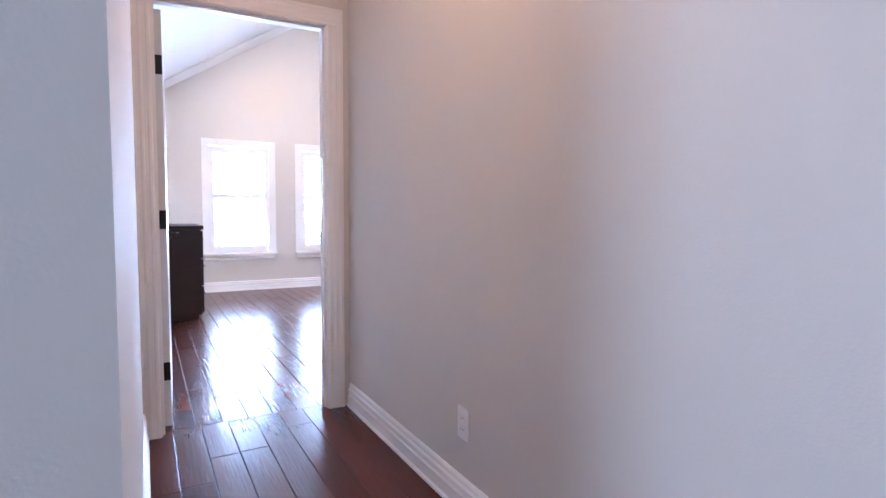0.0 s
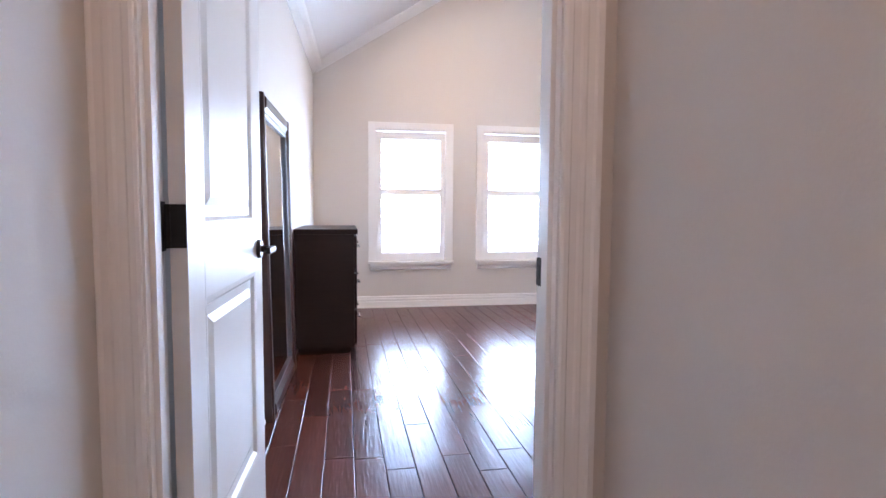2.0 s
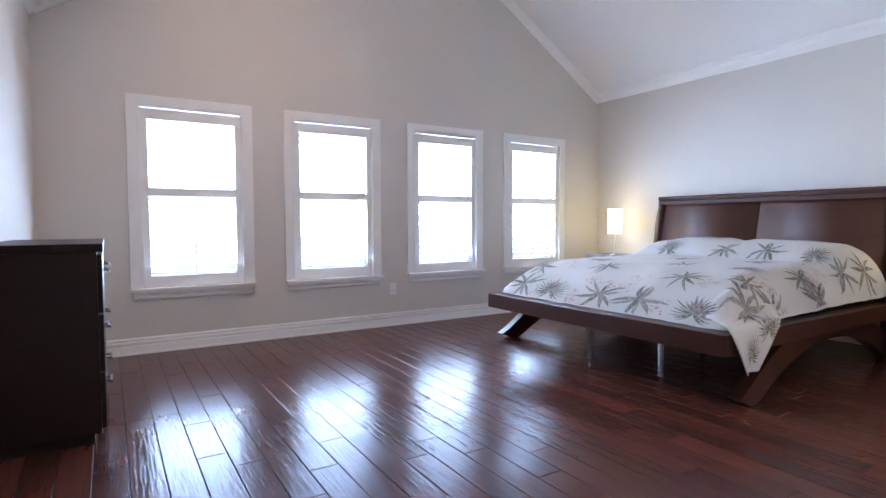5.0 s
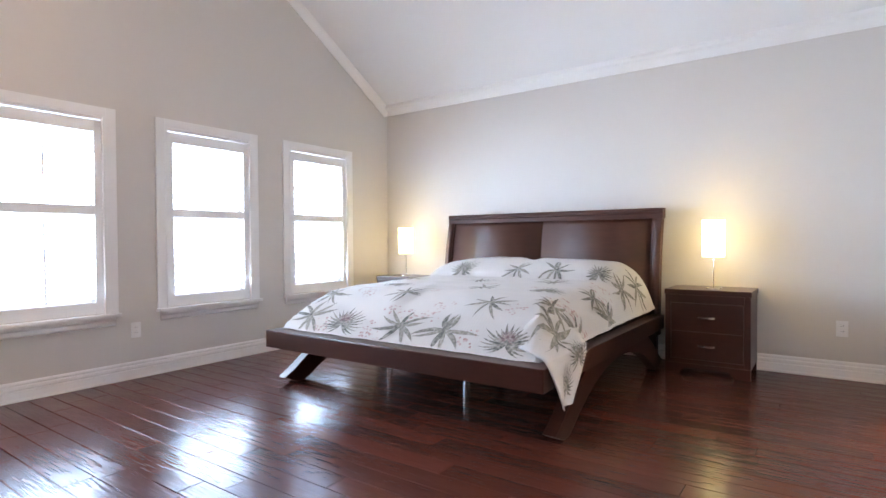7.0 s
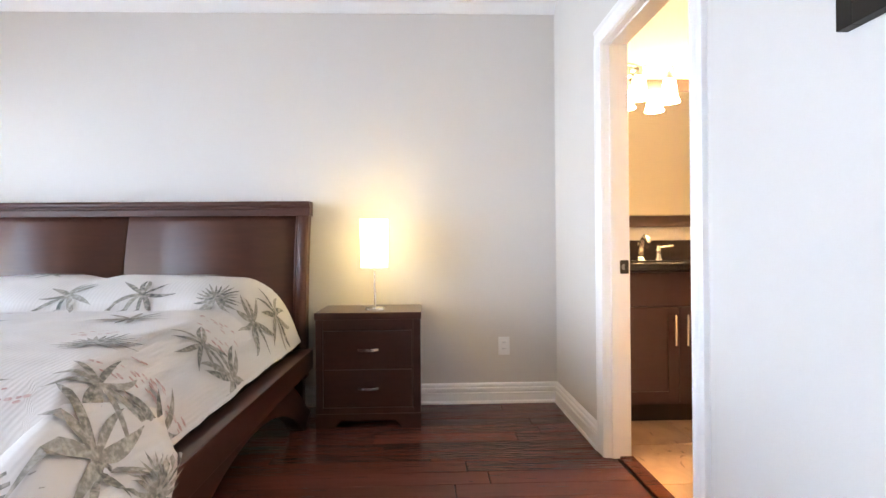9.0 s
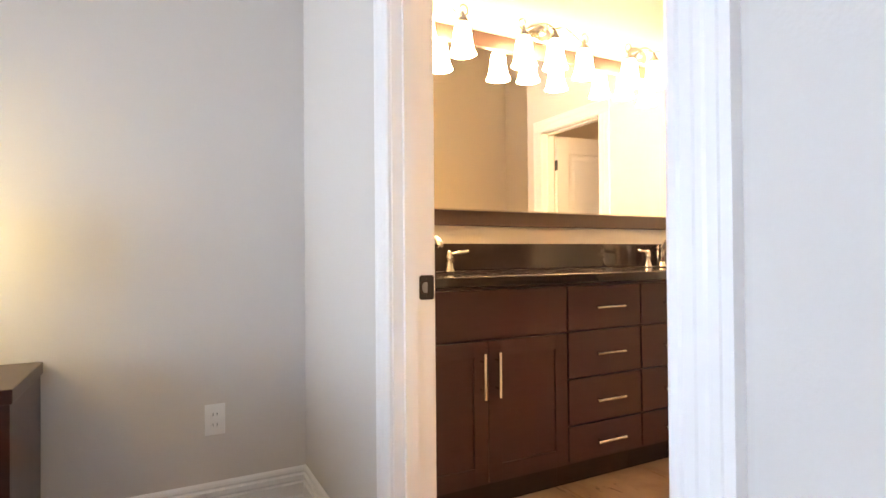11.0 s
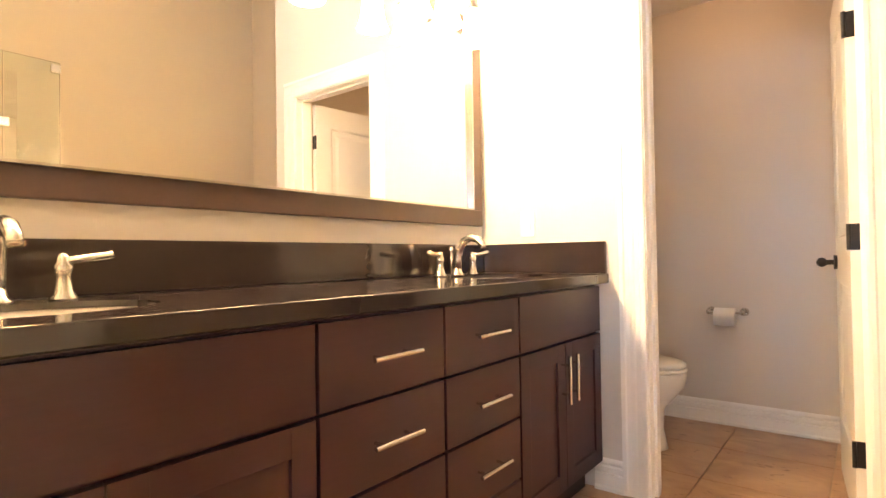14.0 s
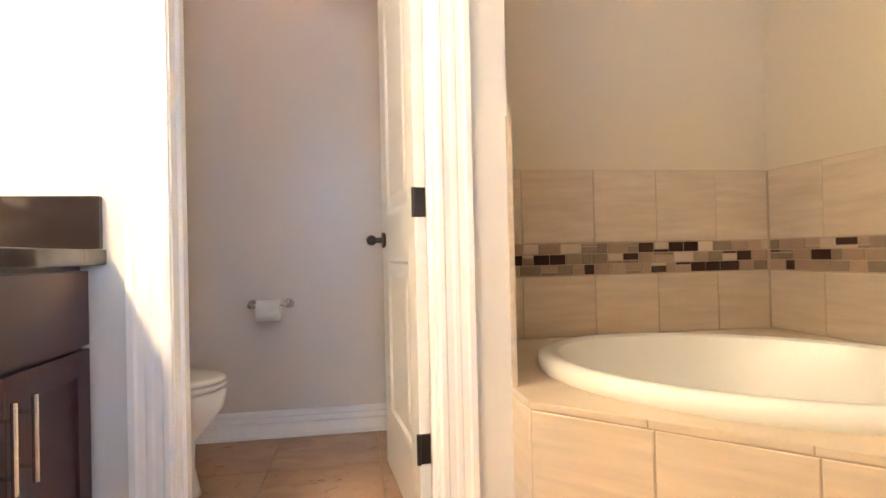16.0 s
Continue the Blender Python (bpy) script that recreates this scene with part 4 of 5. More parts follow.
r = random.Random(3)
bm, flowers, agaves = bmesh.new(), bmesh.new(), bmesh.new()
FOOT_ROW = ((5.93, 0), (5.60, 1), (5.14, 0), (4.82, 0), (4.42, 1))
for y, kind in FOOT_ROW:
    spray(bm, quilt_point, 0.005, (3.305, y), 0.215 if kind == 0 else 0.19, kind, 0.0, (0.58, 1), r)
    if kind:
        spray(agaves, quilt_point, 0.0065, (3.315, y), 0.085, 1, 0.0, (0.58, 0.9), r)
for x, y, kind in ((3.51, 5.92, 0), (3.62, 5.35, 0), (3.53, 4.65, 0), (3.64, 4.33, 0), (3.85, 5.6, 1), (3.92, 4.95, 0), (3.95, 4.5, 1), (4.3, 5.85, 0), (4.3, 5.2, 0), (4.4, 4.65, 0), (4.78, 5.64, 1), (4.76, 5.12, 0), (4.76, 4.79, 0), (4.77, 4.45, 1), (5.08, 5.4, 0), (5.1, 4.65, 0)):
    spray(bm, quilt_point, 0.005, (x, y), 0.165, kind, r.uniform(-0.6, 0.6), (0.85, 0.9 if y > 4.45 else 0.75), r)
for x, y in ((4.23, 4.31), (4.75, 4.29), (3.74, 4.225), (5.05, 4.27), (4.30, 4.228)):
    spray(bm, quilt_point, 0.005, (x, y), 0.18, 0, 1.57, (1, 0.5), r)
spray(bm, flap_point, 0.009, (0.2, 0.5), 0.42, 0, 3.14, (0.8, 0.9), r)
spray(bm, flap_point, 0.009, (0.46, 0.8), 0.3, 1, 3.14, (0.9, 0.9), r)
spray(bm, flap_point, 0.009, (0.74, 0.45), 0.24, 1, 3.14, (1, 1.3), r)
tagged(part("agave_print", agaves, AGAVE_PRINT, quilt, "reddish printed agave hearts"), kind="stuff")
tagged(part("palm_print", bm, PALM_PRINT, quilt, "grey-green printed palm sprays"), kind="stuff")
for x, y in ((3.40, 5.28), (3.27, 5.36), (3.38, 4.98), (3.27, 4.63), (3.5, 4.48), (3.83, 4.30), (4.36, 4.31), (3.7, 5.2), (4.1, 5.0), (4.1, 4.6), (3.62, 5.7), (4.55, 5.3), (4.5, 4.35), (3.27, 5.78), (3.38, 5.13), (3.24, 5.335), (3.49, 4.95), (3.56, 5.62), (3.73, 4.34), (3.82, 4.258)):
    for i in range(16):
        a, d, k = r.uniform(0, 6.28), 0.075 * math.sqrt(r.random()), r.uniform(0.005, 0.011)
        px, py = x + d * math.cos(a) * 0.7, y + d * math.sin(a)
        flowers.faces.new([flowers.verts.new(lifted(quilt_point, px + k * 0.7 * math.cos(q), py + k * math.sin(q), 0.005)) for q in (0, 1.1, 2.1, 3.0, 4.2, 5.3)])
tagged(part("blossom_print", flowers, BLOSSOM_PRINT, quilt, "small printed pink blossoms"), kind="stuff")


# ---- nightstands and lamps ----
def bow_pull(bm, w, x, y, z):
    """A bowed metal pull facing -x."""
    n = 10
    prev = None
    for i in range(n + 1):
        u = i / n
        yy, d = y - w / 2 + w * u, 0.022 * math.sin(u * math.pi) ** 0.7
        ring = [bm.verts.new((x - d + a, yy, z + b)) for a, b in ((-0.006, -0.007), (0.002, -0.007), (0.002, 0.007), (-0.006, 0.007))]
        if prev:
            for k in range(4):
                bm.faces.new((prev[k], prev[(k + 1) % 4], ring[(k + 1) % 4], ring[k]))
        else:
            bm.faces.new(ring)
        prev = ring
    bm.faces.new(prev)
    bmesh.ops.recalc_face_normals(bm, faces=bm.faces)


def nightstand(y):
    ns = thing("nightstand", (5.25, y, 0), "dark mahogany two-drawer nightstand against the bedroom wall", "nightstand", "bedside furniture")
    part("body", box(bmesh.new(), 0.012, -0.29, 0.07, 0.42, 0.29, 0.60, 0.004), BEDWOOD, ns)
    part("top", box(bmesh.new(), -0.004, -0.296, 0.60, 0.425, 0.296, 0.64, 0.005), BEDWOOD, ns)
    bm = bmesh.new()
    box(bm, 0.0, -0.29, 0.05, 0.016, -0.25, 0.60, 0.003)
    box(bm, 0.0, 0.25, 0.05, 0.016, 0.29, 0.60, 0.003)
    box(bm, 0.0, -0.25, 0.545, 0.016, 0.25, 0.60, 0.002)
    box(bm, 0.0, -0.25, 0.08, 0.016, 0.25, 0.112, 0.002)
    part("front_frame", bm, BEDWOOD, ns)
    for z0, z1 in ((0.118, 0.322), (0.33, 0.538)):
        dr = part("drawer", box(bmesh.new(), 0.001, -0.243, z0, 0.03, 0.243, z1, 0.006), BEDWOOD, ns)
        bm = bmesh.new()
        bow_pull(bm, 0.115, 0.0, 0.0, (z0 + z1) / 2)
        part("handle", bm, CHROME, dr, "bowed satin metal pull")
    bm = bmesh.new()
    prism(bm, [(-0.29, 0), (-0.29, 0.08), (0.29, 0.08), (0.29, 0), (0.19, 0), (0.15, 0.045), (-0.15, 0.045), (-0.19, 0)], -0.006, 0.014, "x")
    part("plinth", bm, BEDWOOD, ns)
    for a in (-0.288, 0.255):
        part("foot", box(bmesh.new(), 0.38, a, 0, 0.415, a + 0.033, 0.07), BEDWOOD, ns)
    return ns


def bed_lamp(y):
    lp = thing("table_lamp", (5.40, y, 0.64), "slim metal table lamp with a lit white square-round shade", "table lamp", "bedside lamps")
    bm = bmesh.new()
    bmesh.ops.create_cone(bm, cap_ends=True, segments=32, radius1=0.06, radius2=0.056, depth=0.012, matrix=Matrix.Translation((0, 0, 0.006)))
    part("base", bm, NICKEL, lp)
    bm = bmesh.new()
    bmesh.ops.create_cone(bm, cap_ends=True, segments=12, radius1=0.005, radius2=0.005, depth=0.25, matrix=Matrix.Translation((0, 0, 0.135)))
    part("stem", bm, NICKEL, lp)
    bm = bmesh.new()
    bmesh.ops.create_cone(bm, cap_ends=False, segments=36, radius1=0.078, radius2=0.082, depth=0.28, matrix=Matrix.Translation((0, 0, 0.385)))
    sh = part("shade", bm, LAMPSHADE, lp, "glowing white fabric shade", smooth=True)
    so = sh.modifiers.new("t", "SOLIDIFY")
    so.thickness = 0.003
    return lp


nightstand(3.815)
nightstand(6.82)
for y in (3.79, 6.82):
    bed_lamp(y)


# ---- dresser, floor mirror, picture ----
dresser = thing("dresser", (-0.03, 5.465, 0), "dark espresso chest of drawers with metal pulls", "dresser")
D, Wd = 0.445, 0.98
part("body", box(bmesh.new(), 0, 0.0, 0.05, D - 0.02, Wd, 0.885, 0.004), ESPRESSO, dresser)
part("top", box(bmesh.new(), -0.005, -0.008, 0.885, D + 0.005, Wd + 0.008, 0.922, 0.004), ESPRESSO, dresser)
part("plinth", box(bmesh.new(), 0.02, 0.02, 0, D - 0.05, Wd - 0.02, 0.05), ESPRESSO, dresser)
for z0, z1 in ((0.07, 0.325), (0.335, 0.595), (0.605, 0.87)):
    dr = part("drawer", box(bmesh.new(), D - 0.02, 0.015, z0, D, Wd - 0.015, z1, 0.004), ESPRESSO, dresser)
    for y in (0.22, 0.76):
        bm = bmesh.new()
        box(bm, D, y - 0.05, (z0 + z1) / 2 + 0.05 - 0.006, D + 0.022, y - 0.042, (z0 + z1) / 2 + 0.056)
        box(bm, D, y + 0.042, (z0 + z1) / 2 + 0.05 - 0.006, D + 0.022, y + 0.05, (z0 + z1) / 2 + 0.056)
        box(bm, D + 0.016, y - 0.06, (z0 + z1) / 2 + 0.043, D + 0.028, y + 0.06, (z0 + z1) / 2 + 0.057, 0.002)
        part("handle", bm, CHROME, dr, "satin metal pull")

fm = thing("floor_mirror", (-0.035, 4.74, 0.0), "tall dark wood framed mirror leaning on the wall", "mirror")
fm.matrix_basis = pose(-0.026, 4.69, 0, 0, -1.0, -1.75)
MH, MW, FW = 1.625, 0.48, 0.095
PROF = [(0, -0.03), (0, 0.008), (0.012, 0.016), (0.055, 0.014), (0.075, 0.002), (0.082, 0.002), (0.095, -0.008), (0.095, -0.03)]
for name, pts, lo, hi, ax in (
    ("frame_side", [(d, -MW + a) for a, d in PROF], 0, MH, "z"),
    ("frame_side", [(d, MW - a) for a, d in PROF], 0, MH, "z"),
    ("frame_bottom", [(d, a) for a, d in PROF], -MW + FW, MW - FW, "y"),
    ("frame_top", [(d, MH - a) for a, d in PROF], -MW + FW, MW - FW, "y"),
):
    bm = bmesh.new()
    prism(bm, pts, lo, hi, ax)
    part(name, bm, BEDWOOD, fm)
bm = bmesh.new()
w, e = MW - FW, 0.012
for r in ((-0.012, -w, FW, 0.002, -w + e, MH - FW), (-0.012, w - e, FW, 0.002, w, MH - FW), (-0.012, -w + e, FW, 0.002, w - e, FW + e), (-0.012, -w + e, MH - FW - e, 0.002, w - e, MH - FW)):
    box(bm, *r, bevel=0.002)
part("bead", bm, PEWTER, fm, "thin dull silver inner bead")
part("glass", box(bmesh.new(), -0.02, -w + e, FW + e, -0.012, w - e, MH - FW - e), MIRROR, fm, "clear mirror glass")

pic = thing("framed_picture", (2.925, SOUTH, 1.72), "black framed picture with a white mat on the wall", "picture")
PW, PH = 0.36, 0.31
bm = bmesh.new()
for r in ((-PW, 0, -PH, -PW + 0.04, 0.025, PH), (PW - 0.04, 0, -PH, PW, 0.025, PH), (-PW + 0.04, 0, -PH, PW - 0.04, 0.025, -PH + 0.04), (-PW + 0.04, 0, PH - 0.04, PW - 0.04, 0.025, PH)):
    box(bm, *r, bevel=0.002)
part("frame", bm, BRONZE, pic, "black frame")
part("mat", box(bmesh.new(), -PW + 0.04, 0, -PH + 0.04, PW - 0.04, 0.012, PH - 0.04), PLASTIC, pic, "white mat")


# ---- bathroom: vanity ----
VX, CTZ = 5.20, 0.90


def bar_pull(parent, p, axis, length):
    """A slim bar handle standing 32 mm off a front that faces -x."""
    x, y, z = p
    bm = bmesh.new()
    h = length / 2
    d = Vector((0, 1, 0) if axis == "y" else (0, 0, 1))
    c = Vector((x - 0.034, y, z))
    tube(bm, [c - d * h, c - d * (h - 0.002), c + d * (h - 0.002), c + d * h], 0.006, 10)
    for k in (-0.62, 0.62):
        tube(bm, [c + d * (k * h), c + d * (k * h) + Vector((0.034, 0, 0))], 0.0042, 8)
    bmesh.ops.recalc_face_normals(bm, faces=bm.faces)
    part("handle", bm, NICKEL, parent, "brushed nickel bar pull")


def carcass(name, y0, y1, label):
    ob = thing(name, (0, 0, 0), label, "cabinet", "vanity units")
    bm = bmesh.new()
    box(bm, VX + 0.02, y0, 0.11, BATH_E - 0.003, y1, 0.862)
    part("body", bm, CABINET, ob)
    part("toe_kick", box(bmesh.new(), VX + 0.08, y0, 0.0, BATH_E - 0.003, y1, 0.11), ESPRESSO, ob)
    return ob


def shaker(parent, y0, y1, z0, z1, pull_y):
    d = part("door", box(bmesh.new(), VX + 0.008, y0 + 0.06, z0 + 0.06, VX + 0.02, y1 - 0.06, z1 - 0.06), CABINET, parent)
    bm = bmesh.new()
    for r in ((y0, z0, y0 + 0.06, z1), (y1 - 0.06, z0, y1, z1), (y0 + 0.06, z0, y1 - 0.06, z0 + 0.06), (y0 + 0.06, z1 - 0.06, y1 - 0.06, z1)):
        box(bm, VX, r[0], r[1], VX + 0.02, r[2], r[3], 0.0015)
    part("door_frame", bm, CABINET, d)
    bar_pull(d, (VX, pull_y, z1 - 0.125), "z", 0.17)


def sink_unit(y0, y1, split):
    ob = carcass("sink_cabinet", y0, y1, "dark brown vanity sink cabinet with two shaker doors")
    part("false_front", box(bmesh.new(), VX, y0 + 0.003, 0.665, VX + 0.02, y1 - 0.003, 0.848, 0.002), CABINET, ob)
    shaker(ob, y0 + 0.003, split - 0.0015, 0.125, 0.655, split - 0.033)
    shaker(ob, split + 0.0015, y1 - 0.003, 0.125, 0.655, split + 0.033)


def drawer_unit(y0, y1):
    ob = carcass("drawer_cabinet", y0, y1, "dark brown vanity drawer cabinet with bar pulls")
    for z0, z1 in ((0.125, 0.268), (0.276, 0.462), (0.470, 0.657), (0.665, 0.848)):
        dr = part("drawer", box(bmesh.new(), VX, y0 + 0.004, z0, VX + 0.02, y1 - 0.004, z1, 0.002), CABINET, ob)
        bar_pull(dr, (VX, (y0 + y1) / 2, (z0 + z1) / 2), "y", 0.16)


sink_unit(1.70, 2.475, 2.085)
drawer_unit(1.280, 1.698)
drawer_unit(0.890, 1.278)
sink_unit(0.225, 0.888, 0.560)
for y0, y1 in ((2.477, ENTRY - 0.001),):
    ob = thing("filler_strip", (0, 0, 0), "dark brown filler strip beside the vanity", "cabinet trim", "vanity units")
    part("board", box(bmesh.new(), VX + 0.004, y0, 0.11, VX + 0.022, y1, 0.862), CABINET, ob)

SINKS = ((5.47, 2.11), (5.47, 0.59))
RX, RY = 0.165, 0.215


def oval(cx, cy, rx, ry, n=40):
    return [(cx + rx * math.cos(2 * math.pi * i / n), cy + ry * math.sin(2 * math.pi * i / n)) for i in range(n)]


# counter with two cut-out sinks: built as bands of quads between oval and rectangle
counter = thing("vanity_counter", (0, 0, 0), "polished black granite vanity counter with backsplash", "countertop")
bm = bmesh.new()
CX0, CX1, CY0, CY1 = 5.172, BATH_E - 0.002, BATH_S + 0.002, ENTRY - 0.002
cuts = [CY0, SINKS[1][1] - 0.28, SINKS[1][1] + 0.28, SINKS[0][1] - 0.28, SINKS[0][1] + 0.28, CY1]
for a, b in ((cuts[0], cuts[1]), (cuts[2], cuts[3]), (cuts[4], cuts[5])):
    for z in (CTZ,):
        bm.faces.new([bm.verts.new(p) for p in ((CX0, a, z), (CX1, a, z), (CX1, b, z), (CX0, b, z))])
for cx, cy in SINKS:
    ring = oval(cx, cy, RX, RY)
    outer = []
    for x, y in ring:
        dx, dy = x - cx, y - cy
        k = min((CX1 - cx) / dx if dx > 1e-6 else 1e9, (CX0 - cx) / dx if dx < -1e-6 else 1e9, 0.28 / abs(dy) if abs(dy) > 1e-6 else 1e9)
        outer.append((cx + dx * k, cy + dy * k))
    n = len(ring)
    corners = [(CX1, cy + 0.28), (CX0, cy + 0.28), (CX0, cy - 0.28), (CX1, cy - 0.28)]
    vi = [bm.verts.new((x, y, CTZ)) for x, y in ring]
    vo = [bm.verts.new((x, y, CTZ)) for x, y in outer]
    vd = [bm.verts.new((x, y, CTZ - 0.014)) for x, y in ring]
    for i in range(n):
        j = (i + 1) % n
        bm.faces.new((vi[i], vi[j], vo[j], vo[i]))
        bm.faces.new((vi[i], vi[j], vd[j], vd[i]))
        a, b = outer[i], outer[j]
        if abs(a[0] - b[0]) > 1e-4 and abs(a[1] - b[1]) > 1e-4:
            c = min(corners, key=lambda q: (q[0] - (a[0] + b[0]) / 2) ** 2 + (q[1] - (a[1] + b[1]) / 2) ** 2)
            bm.faces.new((vo[i], vo[j], bm.verts.new((c[0], c[1], CTZ))))
prof = [(CX0 - 0.0035 * math.sin(radians(a)), CTZ - 0.0035 + 0.0035 * math.cos(radians(a))) for a in range(0, 91, 15)]
prof += [(CX0 - 0.0035, CTZ - 0.036), (CX0, CTZ - 0.04)]
r0 = [bm.verts.new((a, CY0, b)) for a, b in prof]
r1 = [bm.verts.new((a, CY1, b)) for a, b in prof]
for i in range(len(prof) - 1):
    f = bm.faces.new((r0[i], r0[i + 1], r1[i + 1], r1[i]))
    f.smooth = i < 6
bmesh.ops.recalc_face_normals(bm, faces=bm.faces)
bmesh.ops.remove_doubles(bm, verts=bm.verts, dist=0.0006)
bmesh.ops.recalc_face_normals(bm, faces=bm.faces)
part("slab", bm, GRANITE, counter)
part("backsplash", box(bmesh.new(), BATH_E - 0.022, CY0, CTZ + 0.001, BATH_E - 0.001, CY1, CTZ + 0.135, 0.003), GRANITE, counter)
part("side_splash", box(bmesh.new(), CX0 + 0.004, CY0 - 0.001, CTZ + 0.001, BATH_E - 0.023, CY0 + 0.02, CTZ + 0.135, 0.003), GRANITE, counter)


def basin(cx, cy):
    ob = thing("sink_basin", (cx, cy, CTZ - 0.014), "white oval undermount sink in the vanity counter", "sink", "bathroom sinks")
    bm = bmesh.new()
    rings = []
    for k, z in ((1.03, 0.0), (1.0, -0.01), (0.93, -0.05), (0.78, -0.1), (0.5, -0.135), (0.15, -0.145)):
        rings.append([bm.verts.new((x, y, z)) for x, y in oval(0, 0, RX * k, RY * k)])
    for a, b in zip(rings, rings[1:]):
        for i in range(len(a)):
            j = (i + 1) % len(a)
            bm.faces.new((a[i], a[j], b[j], b[i]))
    bm.faces.new(rings[-1])
    part("bowl", bm, PORCELAIN, ob, smooth=True)
    return ob


def faucet(y):
    ob = thing("sink_faucet", (5.665, y, CTZ), "brushed nickel widespread faucet with a curved spout", "faucet", "bathroom faucets")
    bm = bmesh.new()
    lathe(bm, [(0.03, 0), (0.03, 0.006), (0.022, 0.014), (0.019, 0.03)])
    pts = [(0, 0, 0.02), (-0.002, 0, 0.07), (-0.012, 0, 0.11), (-0.035, 0, 0.142), (-0.07, 0, 0.156), (-0.105, 0, 0.148), (-0.128, 0, 0.128), (-0.134, 0, 0.112)]
    tube(bm, pts, 0.019, taper=0.72)
    bmesh.ops.recalc_face_normals(bm, faces=bm.faces)
    part("spout", bm, NICKEL, ob, smooth=True)
    bm = bmesh.new()
    tube(bm, [(0.03, 0, 0.0), (0.03, 0, 0.1)], 0.004)
    lathe(bm, [(0.004, 0.1), (0.009, 0.106), (0.008, 0.116), (0.002, 0.122)], (0.03, 0, 0))
    bmesh.ops.recalc_face_normals(bm, faces=bm.faces)
    part("lift_rod", bm, NICKEL, ob, smooth=True)
    for s in (-1, 1):
        bm = bmesh.new()
        lathe(bm, [(0.027, 0), (0.027, 0.006), (0.019, 0.018), (0.014, 0.05), (0.017, 0.062), (0.019, 0.072), (0.012, 0.082), (0.012, 0.09), (0.006, 0.1)], (0.0, s * 0.115, 0))
        tube(bm, [(0, s * 0.115, 0.083), (-0.01, s * 0.15, 0.088), (-0.015, s * 0.1955, 0.094), (-0.016, s * 0.205, 0.097)], 0.008, taper=1.2)
        bmesh.ops.recalc_face_normals(bm, faces=bm.faces)
        part("handle", bm, NICKEL, ob, smooth=True)


for cx, cy in SINKS:
    basin(cx, cy)
    faucet(cy)

# framed mirror
wm = thing("vanity_mirror", (BATH_E, 0, 0), "wide brown wood framed mirror above the vanity", "mirror")
M0, M1, MZ0, MZ1, F = 0.235, 2.46, 1.123, 2.10, 0.075
bars = (("frame_bottom", (-0.03, M0, MZ0, 0, M1, MZ0 + F)), ("frame_top", (-0.03, M0, MZ1 - F, 0, M1, MZ1)), ("frame_side", (-0.03, M0, MZ0 + F, 0, M0 + F, MZ1 - F)), ("frame_side", (-0.03, M1 - F, MZ0 + F, 0, M1, MZ1 - F)))
for name, r in bars:
    part(name, box(bmesh.new(), *r, bevel=0.005), MIRROR_FRAME, wm)
bm = bmesh.new()
for r in ((-0.035, M0 + F, MZ0 + F, -0.014, M1 - F, MZ0 + F + 0.007), (-0.035, M0 + F, MZ0 + F + 0.007, -0.014, M0 + F + 0.006, MZ1 - F)):
    box(bm, *r)
part("bead", bm, NICKEL, wm, "thin metal inner bead")
part("glass", box(bmesh.new(), -0.014, M0 + F, MZ0 + F, -0.006, M1 - F, MZ1 - F), MIRROR, wm, "clear mirror glass")


